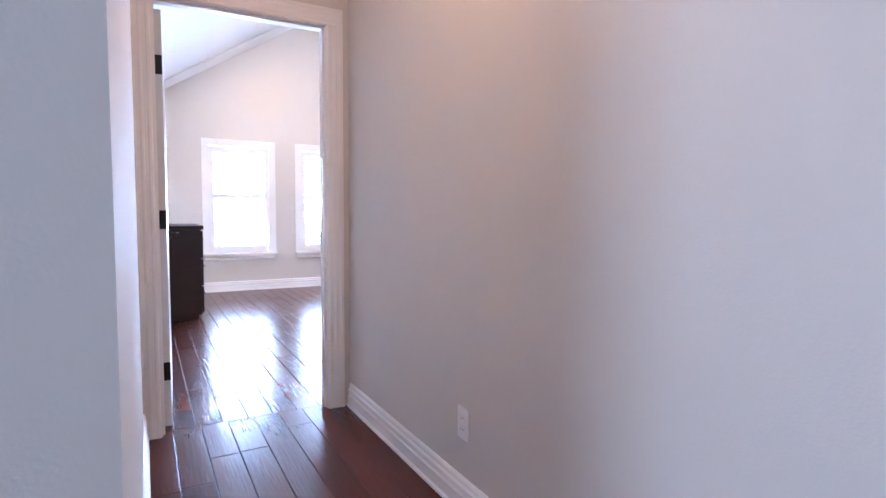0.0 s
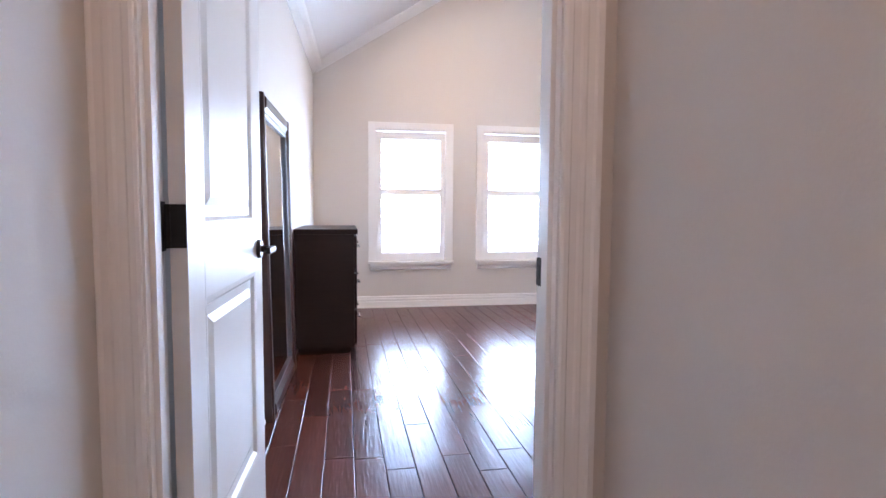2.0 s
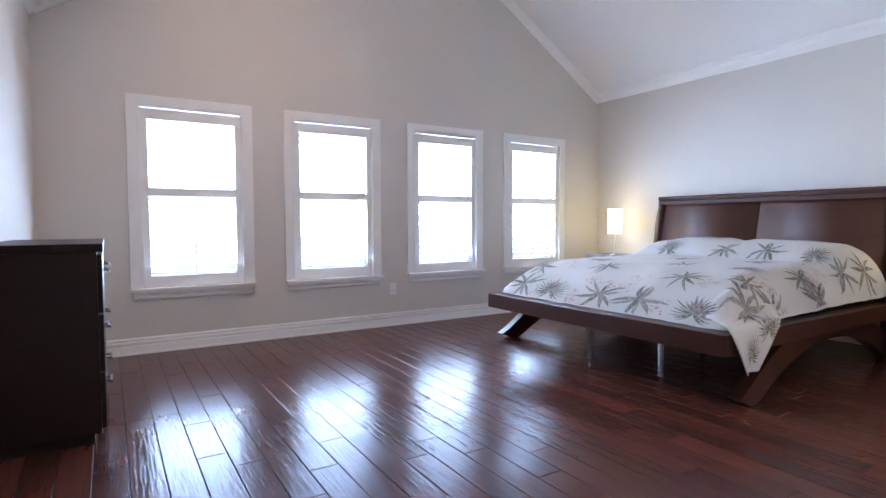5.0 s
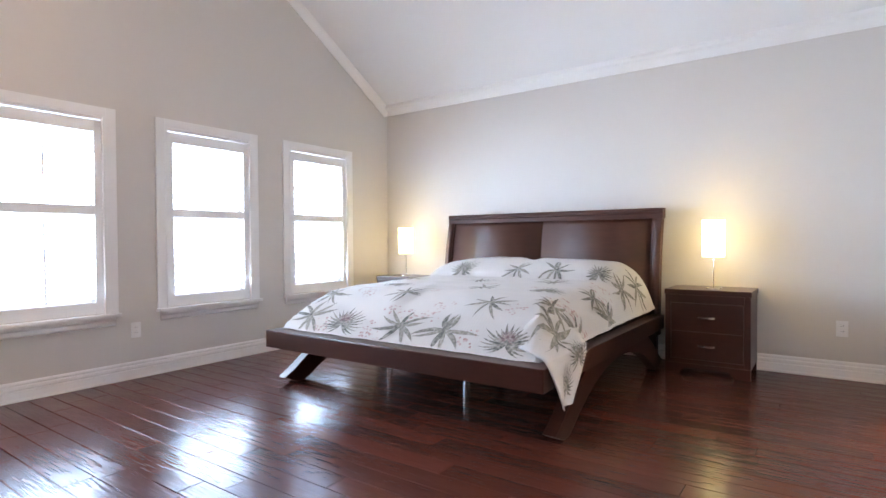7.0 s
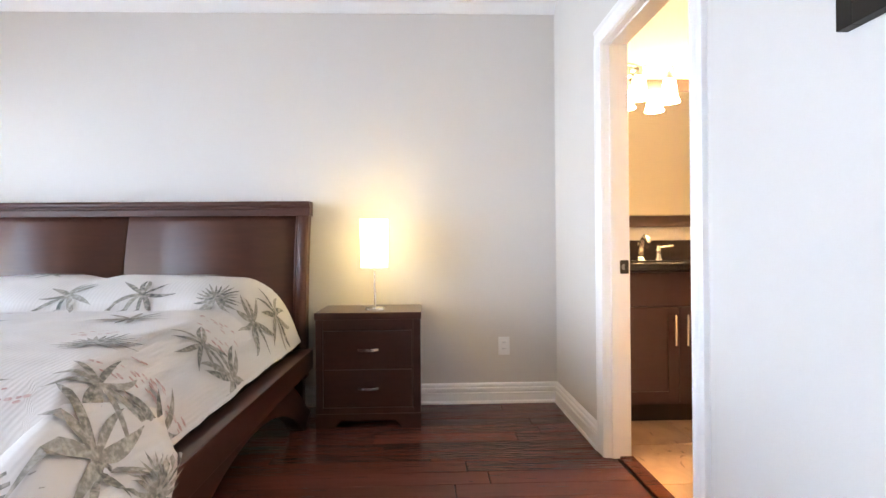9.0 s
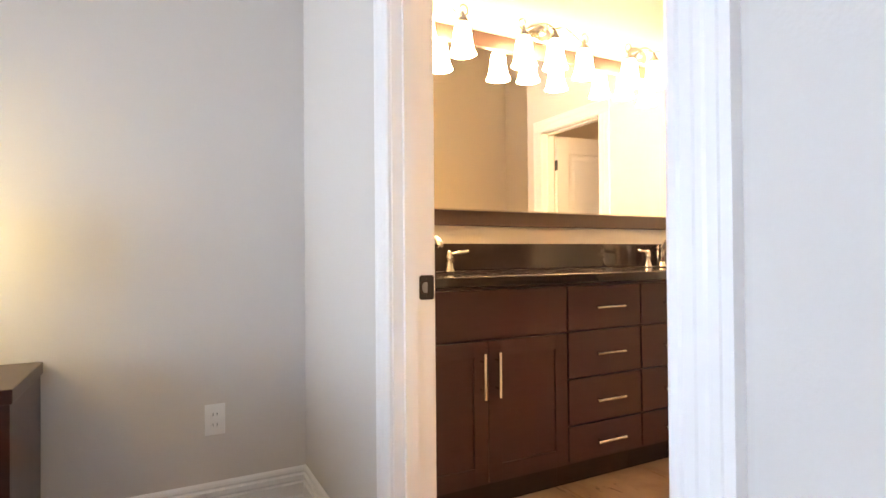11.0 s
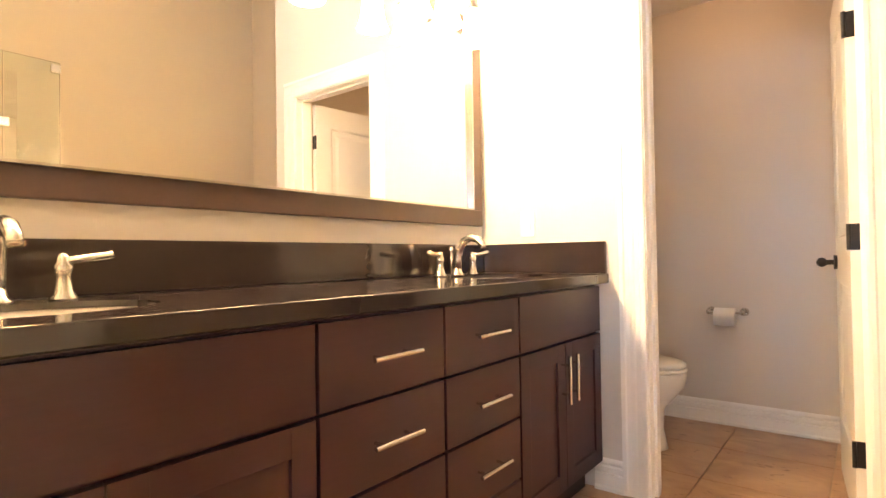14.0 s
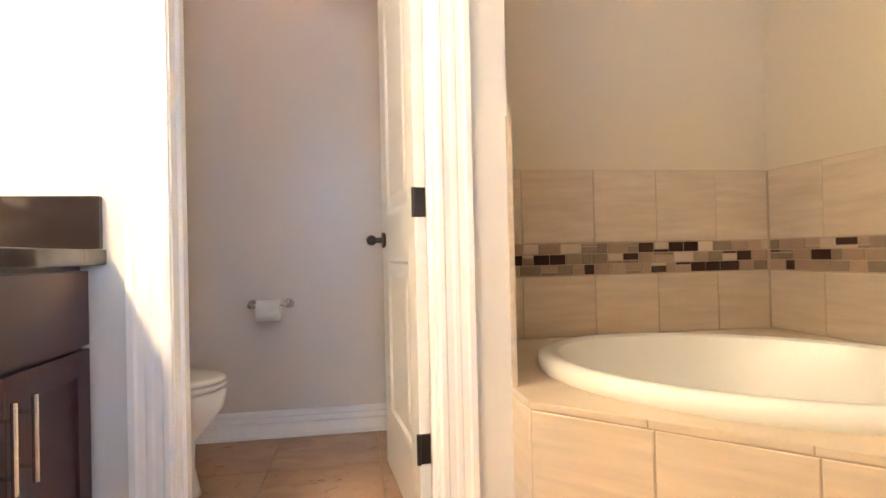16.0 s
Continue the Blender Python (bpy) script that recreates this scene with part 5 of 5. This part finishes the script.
def vanity_light(y):
    ob = thing("vanity_light", (BATH_E, y, 2.115), "nickel scroll wall light with three lit bell shades", "wall light", "vanity lights")
    bm = bmesh.new()
    bmesh.ops.create_uvsphere(bm, u_segments=24, v_segments=12, radius=1, matrix=Matrix.Translation((-0.002, 0, 0.05)) @ Matrix.Diagonal((0.02, 0.085, 0.055, 1)))
    bmesh.ops.create_uvsphere(bm, u_segments=16, v_segments=8, radius=0.02, matrix=Matrix.Translation((-0.026, 0, 0.05)))
    part("backplate", bm, NICKEL, ob, smooth=True)
    bm = bmesh.new()
    tube(bm, [(-0.015, 0, 0.05), (-0.06, 0, 0.062), (-0.1, 0, 0.05), (-0.13, 0, 0.03)], 0.0055)
    part("stem", bm, NICKEL, ob, smooth=True)
    for s in (-1, 1):
        # a wavy rod out to the end bell, closed by a small upward curl
        pts = [(-0.13, s * 0.20 * k / 10, 0.03 + 0.022 * math.sin(k / 10 * math.pi * 1.5) - 0.018 * k / 10) for k in range(11)]
        cy, cz = pts[-1][1], pts[-1][2] + 0.034
        pts += [(-0.13, s * (abs(cy) + (0.034 - 0.0016 * k) * math.sin(k * 0.36)), cz - (0.034 - 0.0016 * k) * math.cos(k * 0.36)) for k in range(1, 14)]
        bm = bmesh.new()
        tube(bm, pts, 0.0045, 8, 0.75)
        bmesh.ops.recalc_face_normals(bm, faces=bm.faces)
        part("arm", bm, NICKEL, ob, smooth=True)
    for s in (-1, 0, 1):
        bm = bmesh.new()
        cy, up = s * 0.198, 0.0 if s else 0.018
        lathe(bm, [(0.006, 0.012), (0.011, 0.0), (0.013, -0.012), (0.022, -0.02), (0.027, -0.034), (0.030, -0.052)], (-0.13, cy, up))
        bmesh.ops.recalc_face_normals(bm, faces=bm.faces)
        part("socket_cup", bm, NICKEL, ob, smooth=True)
        bm = bmesh.new()
        rings = []
        for r, z in ((0.029, -0.046), (0.036, -0.056), (0.041, -0.08), (0.044, -0.11), (0.049, -0.145), (0.057, -0.175), (0.066, -0.192)):
            rings.append([bm.verts.new((-0.13 + r * math.cos(k * math.pi / 12), cy + r * math.sin(k * math.pi / 12), z + up)) for k in range(24)])
        for a, b in zip(rings, rings[1:]):
            for i in range(24):
                bm.faces.new((a[i], a[(i + 1) % 24], b[(i + 1) % 24], b[i]))
        bmesh.ops.recalc_face_normals(bm, faces=bm.faces)
        shade = part("shade", bm, BELL_GLOW, ob, "glowing frosted glass bell", smooth=True)
        bm = bmesh.new()
        bmesh.ops.create_uvsphere(bm, u_segments=10, v_segments=8, radius=0.022, matrix=Matrix.Translation((-0.13, cy, -0.165 + up)))
        part("light_bulb", bm, BULB_GLOW, shade, "lit warm bulb", smooth=True)


vanity_light(0.63)
vanity_light(1.36)
vanity_light(2.11)

# ---- toilet room ----
toilet = thing("toilet", (5.022, -0.43, 0), "white porcelain toilet with a closed lid", "toilet")


def egg(k, z, x0=0.0, n=32, wide=1.0):
    """An egg outline, nose toward -x, 0.5 long and 0.37 wide at k = 1."""
    out = []
    for i in range(n):
        a = 2 * math.pi * i / n
        c = math.cos(a)
        rx = 0.27 if c < 0 else 0.22
        out.append((0.275 + x0 + rx * c * k, 0.185 * math.sin(a) * k * wide, z))
    return out


def loft(bm, rings):
    vs = [[bm.verts.new(p) for p in r] for r in rings]
    for a, b in zip(vs, vs[1:]):
        for i in range(len(a)):
            bm.faces.new((a[i], a[(i + 1) % len(a)], b[(i + 1) % len(b)], b[i]))
    bm.faces.new(vs[0])
    bm.faces.new(vs[-1])
    bmesh.ops.recalc_face_normals(bm, faces=bm.faces)


bm = bmesh.new()
loft(bm, [egg(0.64, 0.0, 0.0), egg(0.62, 0.02, 0.0), egg(0.56, 0.1, 0.0, wide=1.0), egg(0.58, 0.2, 0.0, wide=1.0), egg(0.78, 0.26, 0.0), egg(0.95, 0.32, 0.0), egg(0.99, 0.375, 0.0), egg(0.96, 0.39, 0.0)])
part("bowl", bm, PORCELAIN, toilet, smooth=True)
bm = bmesh.new()
loft(bm, [egg(0.95, 0.389), egg(0.955, 0.3945), egg(1.0, 0.396), egg(1.0, 0.408), egg(0.98, 0.412)])
part("seat", bm, PORCELAIN, toilet, smooth=True)
bm = bmesh.new()
loft(bm, [egg(0.95, 0.413), egg(0.955, 0.4185), egg(0.99, 0.42), egg(0.98, 0.432), egg(0.9, 0.44), egg(0.5, 0.444)])
part("lid", bm, PORCELAIN, toilet, smooth=True)
part("tank", box(bmesh.new(), 0.54, -0.22, 0.38, 0.75, 0.22, 0.74, 0.025), PORCELAIN, toilet)
part("tank_lid", box(bmesh.new(), 0.53, -0.23, 0.742, 0.76, 0.23, 0.775, 0.012), PORCELAIN, toilet)
part("trapway", box(bmesh.new(), 0.42, -0.1, 0.0, 0.72, 0.1, 0.38, 0.04), PORCELAIN, toilet)

dome = thing("ceiling_light", (4.9, -0.5, 2.44), "round frosted dome light on the toilet room ceiling", "ceiling light")
bm = bmesh.new()
bmesh.ops.create_cone(bm, cap_ends=True, segments=32, radius1=0.14, radius2=0.15, depth=0.025, matrix=Matrix.Translation((0, 0, -0.0125)))
part("base", bm, NICKEL, dome)
bm = bmesh.new()
lathe(bm, [(0.13, -0.025), (0.13, -0.06), (0.11, -0.095), (0.07, -0.12), (0.01, -0.13)], seg=32)
bmesh.ops.recalc_face_normals(bm, faces=bm.faces)
part("dome", bm, DOME_GLOW, dome, "softly glowing frosted glass", smooth=True)

tp = thing("toilet_paper_holder", (4.95, TOILET_S, 0.645), "bronze wall holder with a white paper roll", "paper holder")
bm = bmesh.new()
rot = Matrix.Rotation(radians(90), 4, "Y")
for s in (-1, 1):
    bmesh.ops.create_cone(bm, cap_ends=True, segments=20, radius1=0.024, radius2=0.018, depth=0.014, matrix=Matrix.Translation((s * 0.085, 0.007, 0)) @ Matrix.Rotation(radians(-90), 4, "X"))
    bmesh.ops.create_cone(bm, cap_ends=True, segments=12, radius1=0.009, radius2=0.009, depth=0.07, matrix=Matrix.Translation((s * 0.085, 0.04, 0)) @ Matrix.Rotation(radians(-90), 4, "X"))
    bmesh.ops.create_uvsphere(bm, u_segments=12, v_segments=8, radius=0.014, matrix=Matrix.Translation((s * 0.085, 0.075, 0)))
bmesh.ops.create_cone(bm, cap_ends=True, segments=12, radius1=0.007, radius2=0.007, depth=0.17, matrix=Matrix.Translation((0, 0.075, 0)) @ rot)
part("bracket", bm, NICKEL, tp, "aged metal bracket")
bm = bmesh.new()
bmesh.ops.create_cone(bm, cap_ends=True, segments=32, radius1=0.05, radius2=0.05, depth=0.105, matrix=Matrix.Translation((0, 0.075, -0.025)) @ rot)
part("paper_roll", bm, PAPER, tp, "white paper roll", smooth=False)

# ---- bathtub with its tiled deck ----
DZ = 0.485
tub_deck = thing("tub_deck", (0, 0, 0), "beige tiled corner tub surround", "tub surround")
P1, P2 = Vector((4.107, 0.36)), Vector((3.553, 0.914))
outline = [(BATH_W, NOOK_S), (4.107, NOOK_S), (P1.x, P1.y), (P2.x, P2.y), (BATH_W, P2.y)]
TC = Vector((3.383, 0.258))


def tub_ring(k, n=64):
    """An oval about the tub's middle, long axis along the slanted front."""
    out = []
    for i in range(n):
        a = 2 * math.pi * i / n
        s, q = 0.66 * k * math.cos(a), 0.505 * (1 + (k - 1) * 1.15) * math.sin(a)
        out.append((TC.x + (-s + q) / math.sqrt(2), TC.y + (s + q) / math.sqrt(2)))
    return out


bm = bmesh.new()
c = TC
cell = tub_ring(0.97)
outer = []
for x, y in cell:
    d = Vector((x, y)) - c
    best = 9e9
    for i in range(5):
        a, b = Vector(outline[i]), Vector(outline[(i + 1) % 5])
        e = b - a
        den = d.x * e.y - d.y * e.x
        if abs(den) > 1e-9:
            t2 = ((a.x - c.x) * e.y - (a.y - c.y) * e.x) / den
            s2 = ((a.x - c.x) * d.y - (a.y - c.y) * d.x) / den
            if t2 > 0 and -1e-6 <= s2 <= 1 + 1e-6:
                best = min(best, t2)
    outer.append(c + d * best)
vi = [bm.verts.new((x, y, DZ)) for x, y in cell]
vo = [bm.verts.new((p.x, p.y, DZ)) for p in outer]
n = len(cell)
for i in range(n):
    j = (i + 1) % n
    bm.faces.new((vi[i], vi[j], vo[j], vo[i]))
    mid2 = (outer[i] + outer[j]) / 2
    near = min(outline, key=lambda q: (Vector(q) - mid2).length)
    if (Vector(near) - mid2).length < 0.06:
        bm.faces.new((vo[i], vo[j], bm.verts.new((near[0], near[1], DZ))))
bmesh.ops.recalc_face_normals(bm, faces=bm.faces)
part("deck_top", bm, BEIGE_TILE, tub_deck, "beige tile deck")
bm = bmesh.new()
prism(bm, [(4.107 - 0.002, NOOK_S), (P1.x + 0.001, P1.y + 0.001), (P2.x + 0.001, P2.y + 0.001), (BATH_W, P2.y + 0.001), (BATH_W, P2.y - 0.05), (P2.x - 0.03, P2.y - 0.05), (P1.x - 0.05, P1.y - 0.03), (4.107 - 0.05, NOOK_S)], 0, DZ - 0.002, "z")
part("backing", bm, GROUT, tub_deck, "tan grout")


def tile_on(parent, a, b, z0, z1, mat=None, thick=0.005, name="tile"):
    """One tile on an upright plane from a to b (plan), standing out to the right of a to b."""
    a, b = Vector(a), Vector(b)
    d = (b - a).normalized()
    nrm = Vector((d.y, -d.x))
    g = 0.002
    bm = bmesh.new()
    w, h = (b - a).length - 2 * g, z1 - z0 - 2 * g
    e = min(0.002, w * 0.2, h * 0.2)
    back = [(0, 0), (w, 0), (w, h), (0, h)]
    front = [(e, e), (w - e, e), (w - e, h - e), (e, h - e)]
    def put(p, off):
        q = a + d * (g + p[0]) + nrm * off
        return bm.verts.new((q.x, q.y, z0 + g + p[1]))
    r = [[put(p, 0) for p in back], [put(p, thick - e) for p in back], [put(p, thick) for p in front]]
    for s0, s1 in zip(r, r[1:]):
        for k in range(4):
            bm.faces.new((s0[k], s0[(k + 1) % 4], s1[(k + 1) % 4], s1[k]))
    bm.faces.new(r[2])
    bmesh.ops.recalc_face_normals(bm, faces=bm.faces)
    return part(name, bm, mat or BEIGE_TILE, parent)


def run(parent, a, b, cuts, z0, z1, flip=False):
    """Tiles between cuts (metres along a to b)."""
    a, b = Vector(a), Vector(b)
    d = (b - a).normalized()
    for s0, s1 in zip(cuts, cuts[1:]):
        tile_on(parent, a + d * s0, a + d * s1, z0, z1)


L = (P2 - P1).length
for z0, z1 in ((0.0, 0.155), (0.155, DZ - 0.02)):
    run(tub_deck, (P1.x, P1.y), (P2.x, P2.y), [0, 0.305, 0.61, L], z0, z1)
    run(tub_deck, (4.107, BATH_S + 0.002), (4.107, P1.y), [0, P1.y - BATH_S - 0.002], z0, z1)
run(tub_deck, (P1.x, P1.y), (P2.x, P2.y), [0, 0.29, 0.60, L], DZ - 0.02, DZ + 0.004)
run(tub_deck, (4.107, BATH_S + 0.002), (4.107, P1.y), [0, P1.y - BATH_S - 0.002], DZ - 0.02, DZ + 0.004)

tub = thing("bathtub", (0, 0, 0), "white oval drop-in corner bathtub", "bathtub")
TUB = [(0.985, DZ), (1.0, DZ + 0.012), (1.0, DZ + 0.04), (0.985, DZ + 0.052), (0.93, DZ + 0.055), (0.9, DZ + 0.045), (0.86, DZ - 0.02), (0.8, DZ - 0.18), (0.72, DZ - 0.32), (0.6, DZ - 0.38), (0.3, DZ - 0.39)]
for name, rows in (("rim", TUB[:6]), ("basin", TUB[5:])):
    bm = bmesh.new()
    rings = [[bm.verts.new((x, y, z)) for x, y in tub_ring(k)] for k, z in rows]
    for a, b in zip(rings, rings[1:]):
        for i in range(64):
            bm.faces.new((a[i], a[(i + 1) % 64], b[(i + 1) % 64], b[i]))
    if name == "basin":
        bm.faces.new(rings[-1])
    bmesh.ops.recalc_face_normals(bm, faces=bm.faces)
    part(name, bm, PORCELAIN, tub, smooth=True)

# wall tiles with the mosaic band
splash = thing("tub_wall_tile", (0, 0, 0), "beige wall tiles with a dark mosaic band", "wall tile")
boxes("backing", [(BATH_W, NOOK_S, DZ, NOOK_X, NOOK_S + 0.004, 1.232), (BATH_W, NOOK_S + 0.004, DZ, BATH_W + 0.004, 0.95, 1.232), (NOOK_X - 0.004, NOOK_S + 0.004, DZ, NOOK_X, BATH_S, 1.232)], GROUT, splash, "tan grout")
ZROW = ((DZ, 0.757), (0.903, 1.232))
for z0, z1 in ZROW:
    # facing +y
    run(splash, (NOOK_X, NOOK_S + 0.003), (BATH_W, NOOK_S + 0.003), [0.0, 0.29, 0.627, 0.933, 1.235, NOOK_X - BATH_W - 0.012], z0, z1)
    # facing +x
    run(splash, (BATH_W + 0.003, NOOK_S + 0.012), (BATH_W + 0.003, 0.95), [0.0, 0.3, 0.605, 0.91, 1.215, 1.52], z0, z1)
    run(splash, (NOOK_X - 0.003, BATH_S), (NOOK_X - 0.003, NOOK_S + 0.012), [0.0, 0.02, 0.3, 0.6, 0.78], z0, z1)
rng = random.Random(5)
MOSAIC = (MOS_DARK, MOS_DARK, MOS_TAN, MOS_TAN, MOS_TAN, MOS_CREAM, MOS_GREY, MOS_GREY)


def mosaic(a, b):
    a, b = Vector(a), Vector(b)
    d, length = (b - a).normalized(), (b - a).length
    for r in range(3):
        s = -rng.random() * 0.05
        z0 = 0.76 + r * 0.047
        while s < length - 0.005:
            w = rng.choice((0.05, 0.075, 0.075, 0.1))
            s0, s1 = max(0, s), min(length, s + w)
            if s1 - s0 > 0.012:
                if rng.random() < 0.3:
                    k = rng.choice((0.3, 0.7))
                    tile_on(splash, a + d * s0, a + d * s1, z0, z0 + 0.047 * k, rng.choice(MOSAIC), 0.005, "mosaic_piece")
                    tile_on(splash, a + d * s0, a + d * s1, z0 + 0.047 * k, z0 + 0.047, rng.choice(MOSAIC), 0.004, "mosaic_piece")
                else:
                    tile_on(splash, a + d * s0, a + d * s1, z0, z0 + 0.047, rng.choice(MOSAIC), 0.004 + 0.0015 * rng.random(), "mosaic_piece")
            s += w


mosaic((3.95, NOOK_S + 0.004), (BATH_W + 0.013, NOOK_S + 0.004))
mosaic((BATH_W + 0.004, NOOK_S + 0.013), (BATH_W + 0.004, 0.55))

# tile edge strip at the end of the stub wall
struct(boxes("trim", [(NOOK_X - 0.012, BATH_S - 0.004, DZ, NOOK_X + 0.004, BATH_S + 0.008, 1.26)], BEIGE_TILE), "beige bullnose strip on the stub wall end", "trim")

# glass shower front: a fixed pane and a hinged one, tiles on the wall behind
shower = thing("shower_glass", (3.45, 1.26, 0), "clear frameless shower glass with metal clips", "shower screen")
for a, b in ((0.0, 0.268), (0.274, 1.27)):
    pane = part("panel", box(bmesh.new(), -0.005, a, 0.02, 0.005, b, 2.18), SHOWER_GLASS, shower)
    pane.visible_shadow = False
for y, z in ((0.0, 0.25), (0.0, 2.14), (0.25, 0.45), (0.25, 1.78)):
    part("clip", box(bmesh.new(), -0.012, y - 0.004, z - 0.025, 0.012, y + 0.045, z + 0.025, 0.002), NICKEL, shower)
bm = bmesh.new()
tube(bm, [(0.006, 0.34, 1.26), (0.05, 0.34, 1.26), (0.05, 0.34, 1.56), (0.006, 0.34, 1.56)], 0.009)
bmesh.ops.recalc_face_normals(bm, faces=bm.faces)
part("handle", bm, NICKEL, shower, "brushed nickel pull")
part("sill", box(bmesh.new(), -0.05, 0, 0.0, 0.05, 1.27, 0.02), BEIGE_TILE, shower)
shower_wall = thing("shower_wall_tile", (0, 0, 0), "beige wall tiles inside the shower", "wall tile")
boxes("backing", [(BATH_W, 1.26, 0, BATH_W + 0.004, ENTRY - 0.002, 2.32)], GROUT, shower_wall, "tan grout")
for k in range(7):
    run(shower_wall, (BATH_W + 0.003, 1.26), (BATH_W + 0.003, ENTRY - 0.004), [0.0, 0.305, 0.61, 0.915, 1.22, 1.28], 0.01 + k * 0.33, 0.01 + (k + 1) * 0.33)


# ---- floor pieces ----
PW2 = 0.1255
plank_meshes = {}


def plank_mesh(width, length):
    key = (round(width, 3), round(length, 3))
    if key not in plank_meshes:
        g, e = 0.0006, 0.003
        bm = bmesh.new()
        w, l = width / 2 - g, length / 2 - g
        rows = [[bm.verts.new((sx * a, sy * b, z)) for sx, sy in ((-1, -1), (1, -1), (1, 1), (-1, 1))] for a, b, z in ((w, l, -0.011), (w, l, -0.0022), (w - e, l - e, 0.0))]
        for r0, r1 in zip(rows, rows[1:]):
            for k in range(4):
                bm.faces.new((r0[k], r0[(k + 1) % 4], r1[(k + 1) % 4], r1[k]))
        bm.faces.new(rows[-1])
        bmesh.ops.recalc_face_normals(bm, faces=bm.faces)
        me = bpy.data.meshes.new("plank")
        bm.to_mesh(me)
        bm.free()
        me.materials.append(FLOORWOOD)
        plank_meshes[key] = me
    return plank_meshes[key]


rng = random.Random(11)


def lay(x0, x1, y0, y1):
    x = x0
    while x < x1 - 0.01:
        w = min(PW2, x1 - x)
        y = y0
        first = rng.uniform(0.25, 1.2)
        while y < y1 - 0.01:
            l = first if y == y0 else rng.choice((0.45, 0.6, 0.75, 0.9, 1.05, 1.2, 1.35))
            if y1 - y - l < 0.2:
                l = y1 - y
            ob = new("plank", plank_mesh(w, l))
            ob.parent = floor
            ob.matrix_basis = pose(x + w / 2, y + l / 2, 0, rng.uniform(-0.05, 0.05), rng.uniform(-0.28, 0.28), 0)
            y += l
        x += PW2


lay(HALL_L, HALL_R, 0.37, ENTRY + 0.06)
lay(-0.14, EAST, ENTRY + 0.06, NORTH)
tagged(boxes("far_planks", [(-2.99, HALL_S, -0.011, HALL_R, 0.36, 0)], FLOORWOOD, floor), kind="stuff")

TS = 0.455
tile_meshes = {}
tx = 4.911 - 6 * TS
while tx < BATH_E:
    ty = -0.6 - TS
    while ty < ENTRY:
        a, b = max(tx, BATH_W), max(ty, TOILET_S)
        c2, d2 = min(tx + TS, BATH_E), min(ty + TS, ENTRY - 0.02)
        if c2 - a > 0.02 and d2 - b > 0.02:
            key = (round(c2 - a, 3), round(d2 - b, 3))
            if key not in tile_meshes:
                bm = bmesh.new()
                w, l, g, e = key[0] / 2, key[1] / 2, 0.0015, 0.0015
                rows = [[bm.verts.new((sx * p, sy * q, z)) for sx, sy in ((-1, -1), (1, -1), (1, 1), (-1, 1))] for p, q, z in ((w - g, l - g, -0.006), (w - g, l - g, -0.001), (w - g - e, l - g - e, 0.0))]
                for r0, r1 in zip(rows, rows[1:]):
                    for k in range(4):
                        bm.faces.new((r0[k], r0[(k + 1) % 4], r1[(k + 1) % 4], r1[k]))
                bm.faces.new(rows[-1])
                bmesh.ops.recalc_face_normals(bm, faces=bm.faces)
                me = bpy.data.meshes.new("floor_tile")
                bm.to_mesh(me)
                bm.free()
                me.materials.append(TRAVERTINE)
                tile_meshes[key] = me
            ob = new("floor_tile", tile_meshes[key])
            ob.parent = bath_floor
            ob.location = ((a + c2) / 2, (b + d2) / 2, 0)
        ty += TS
    tx += TS
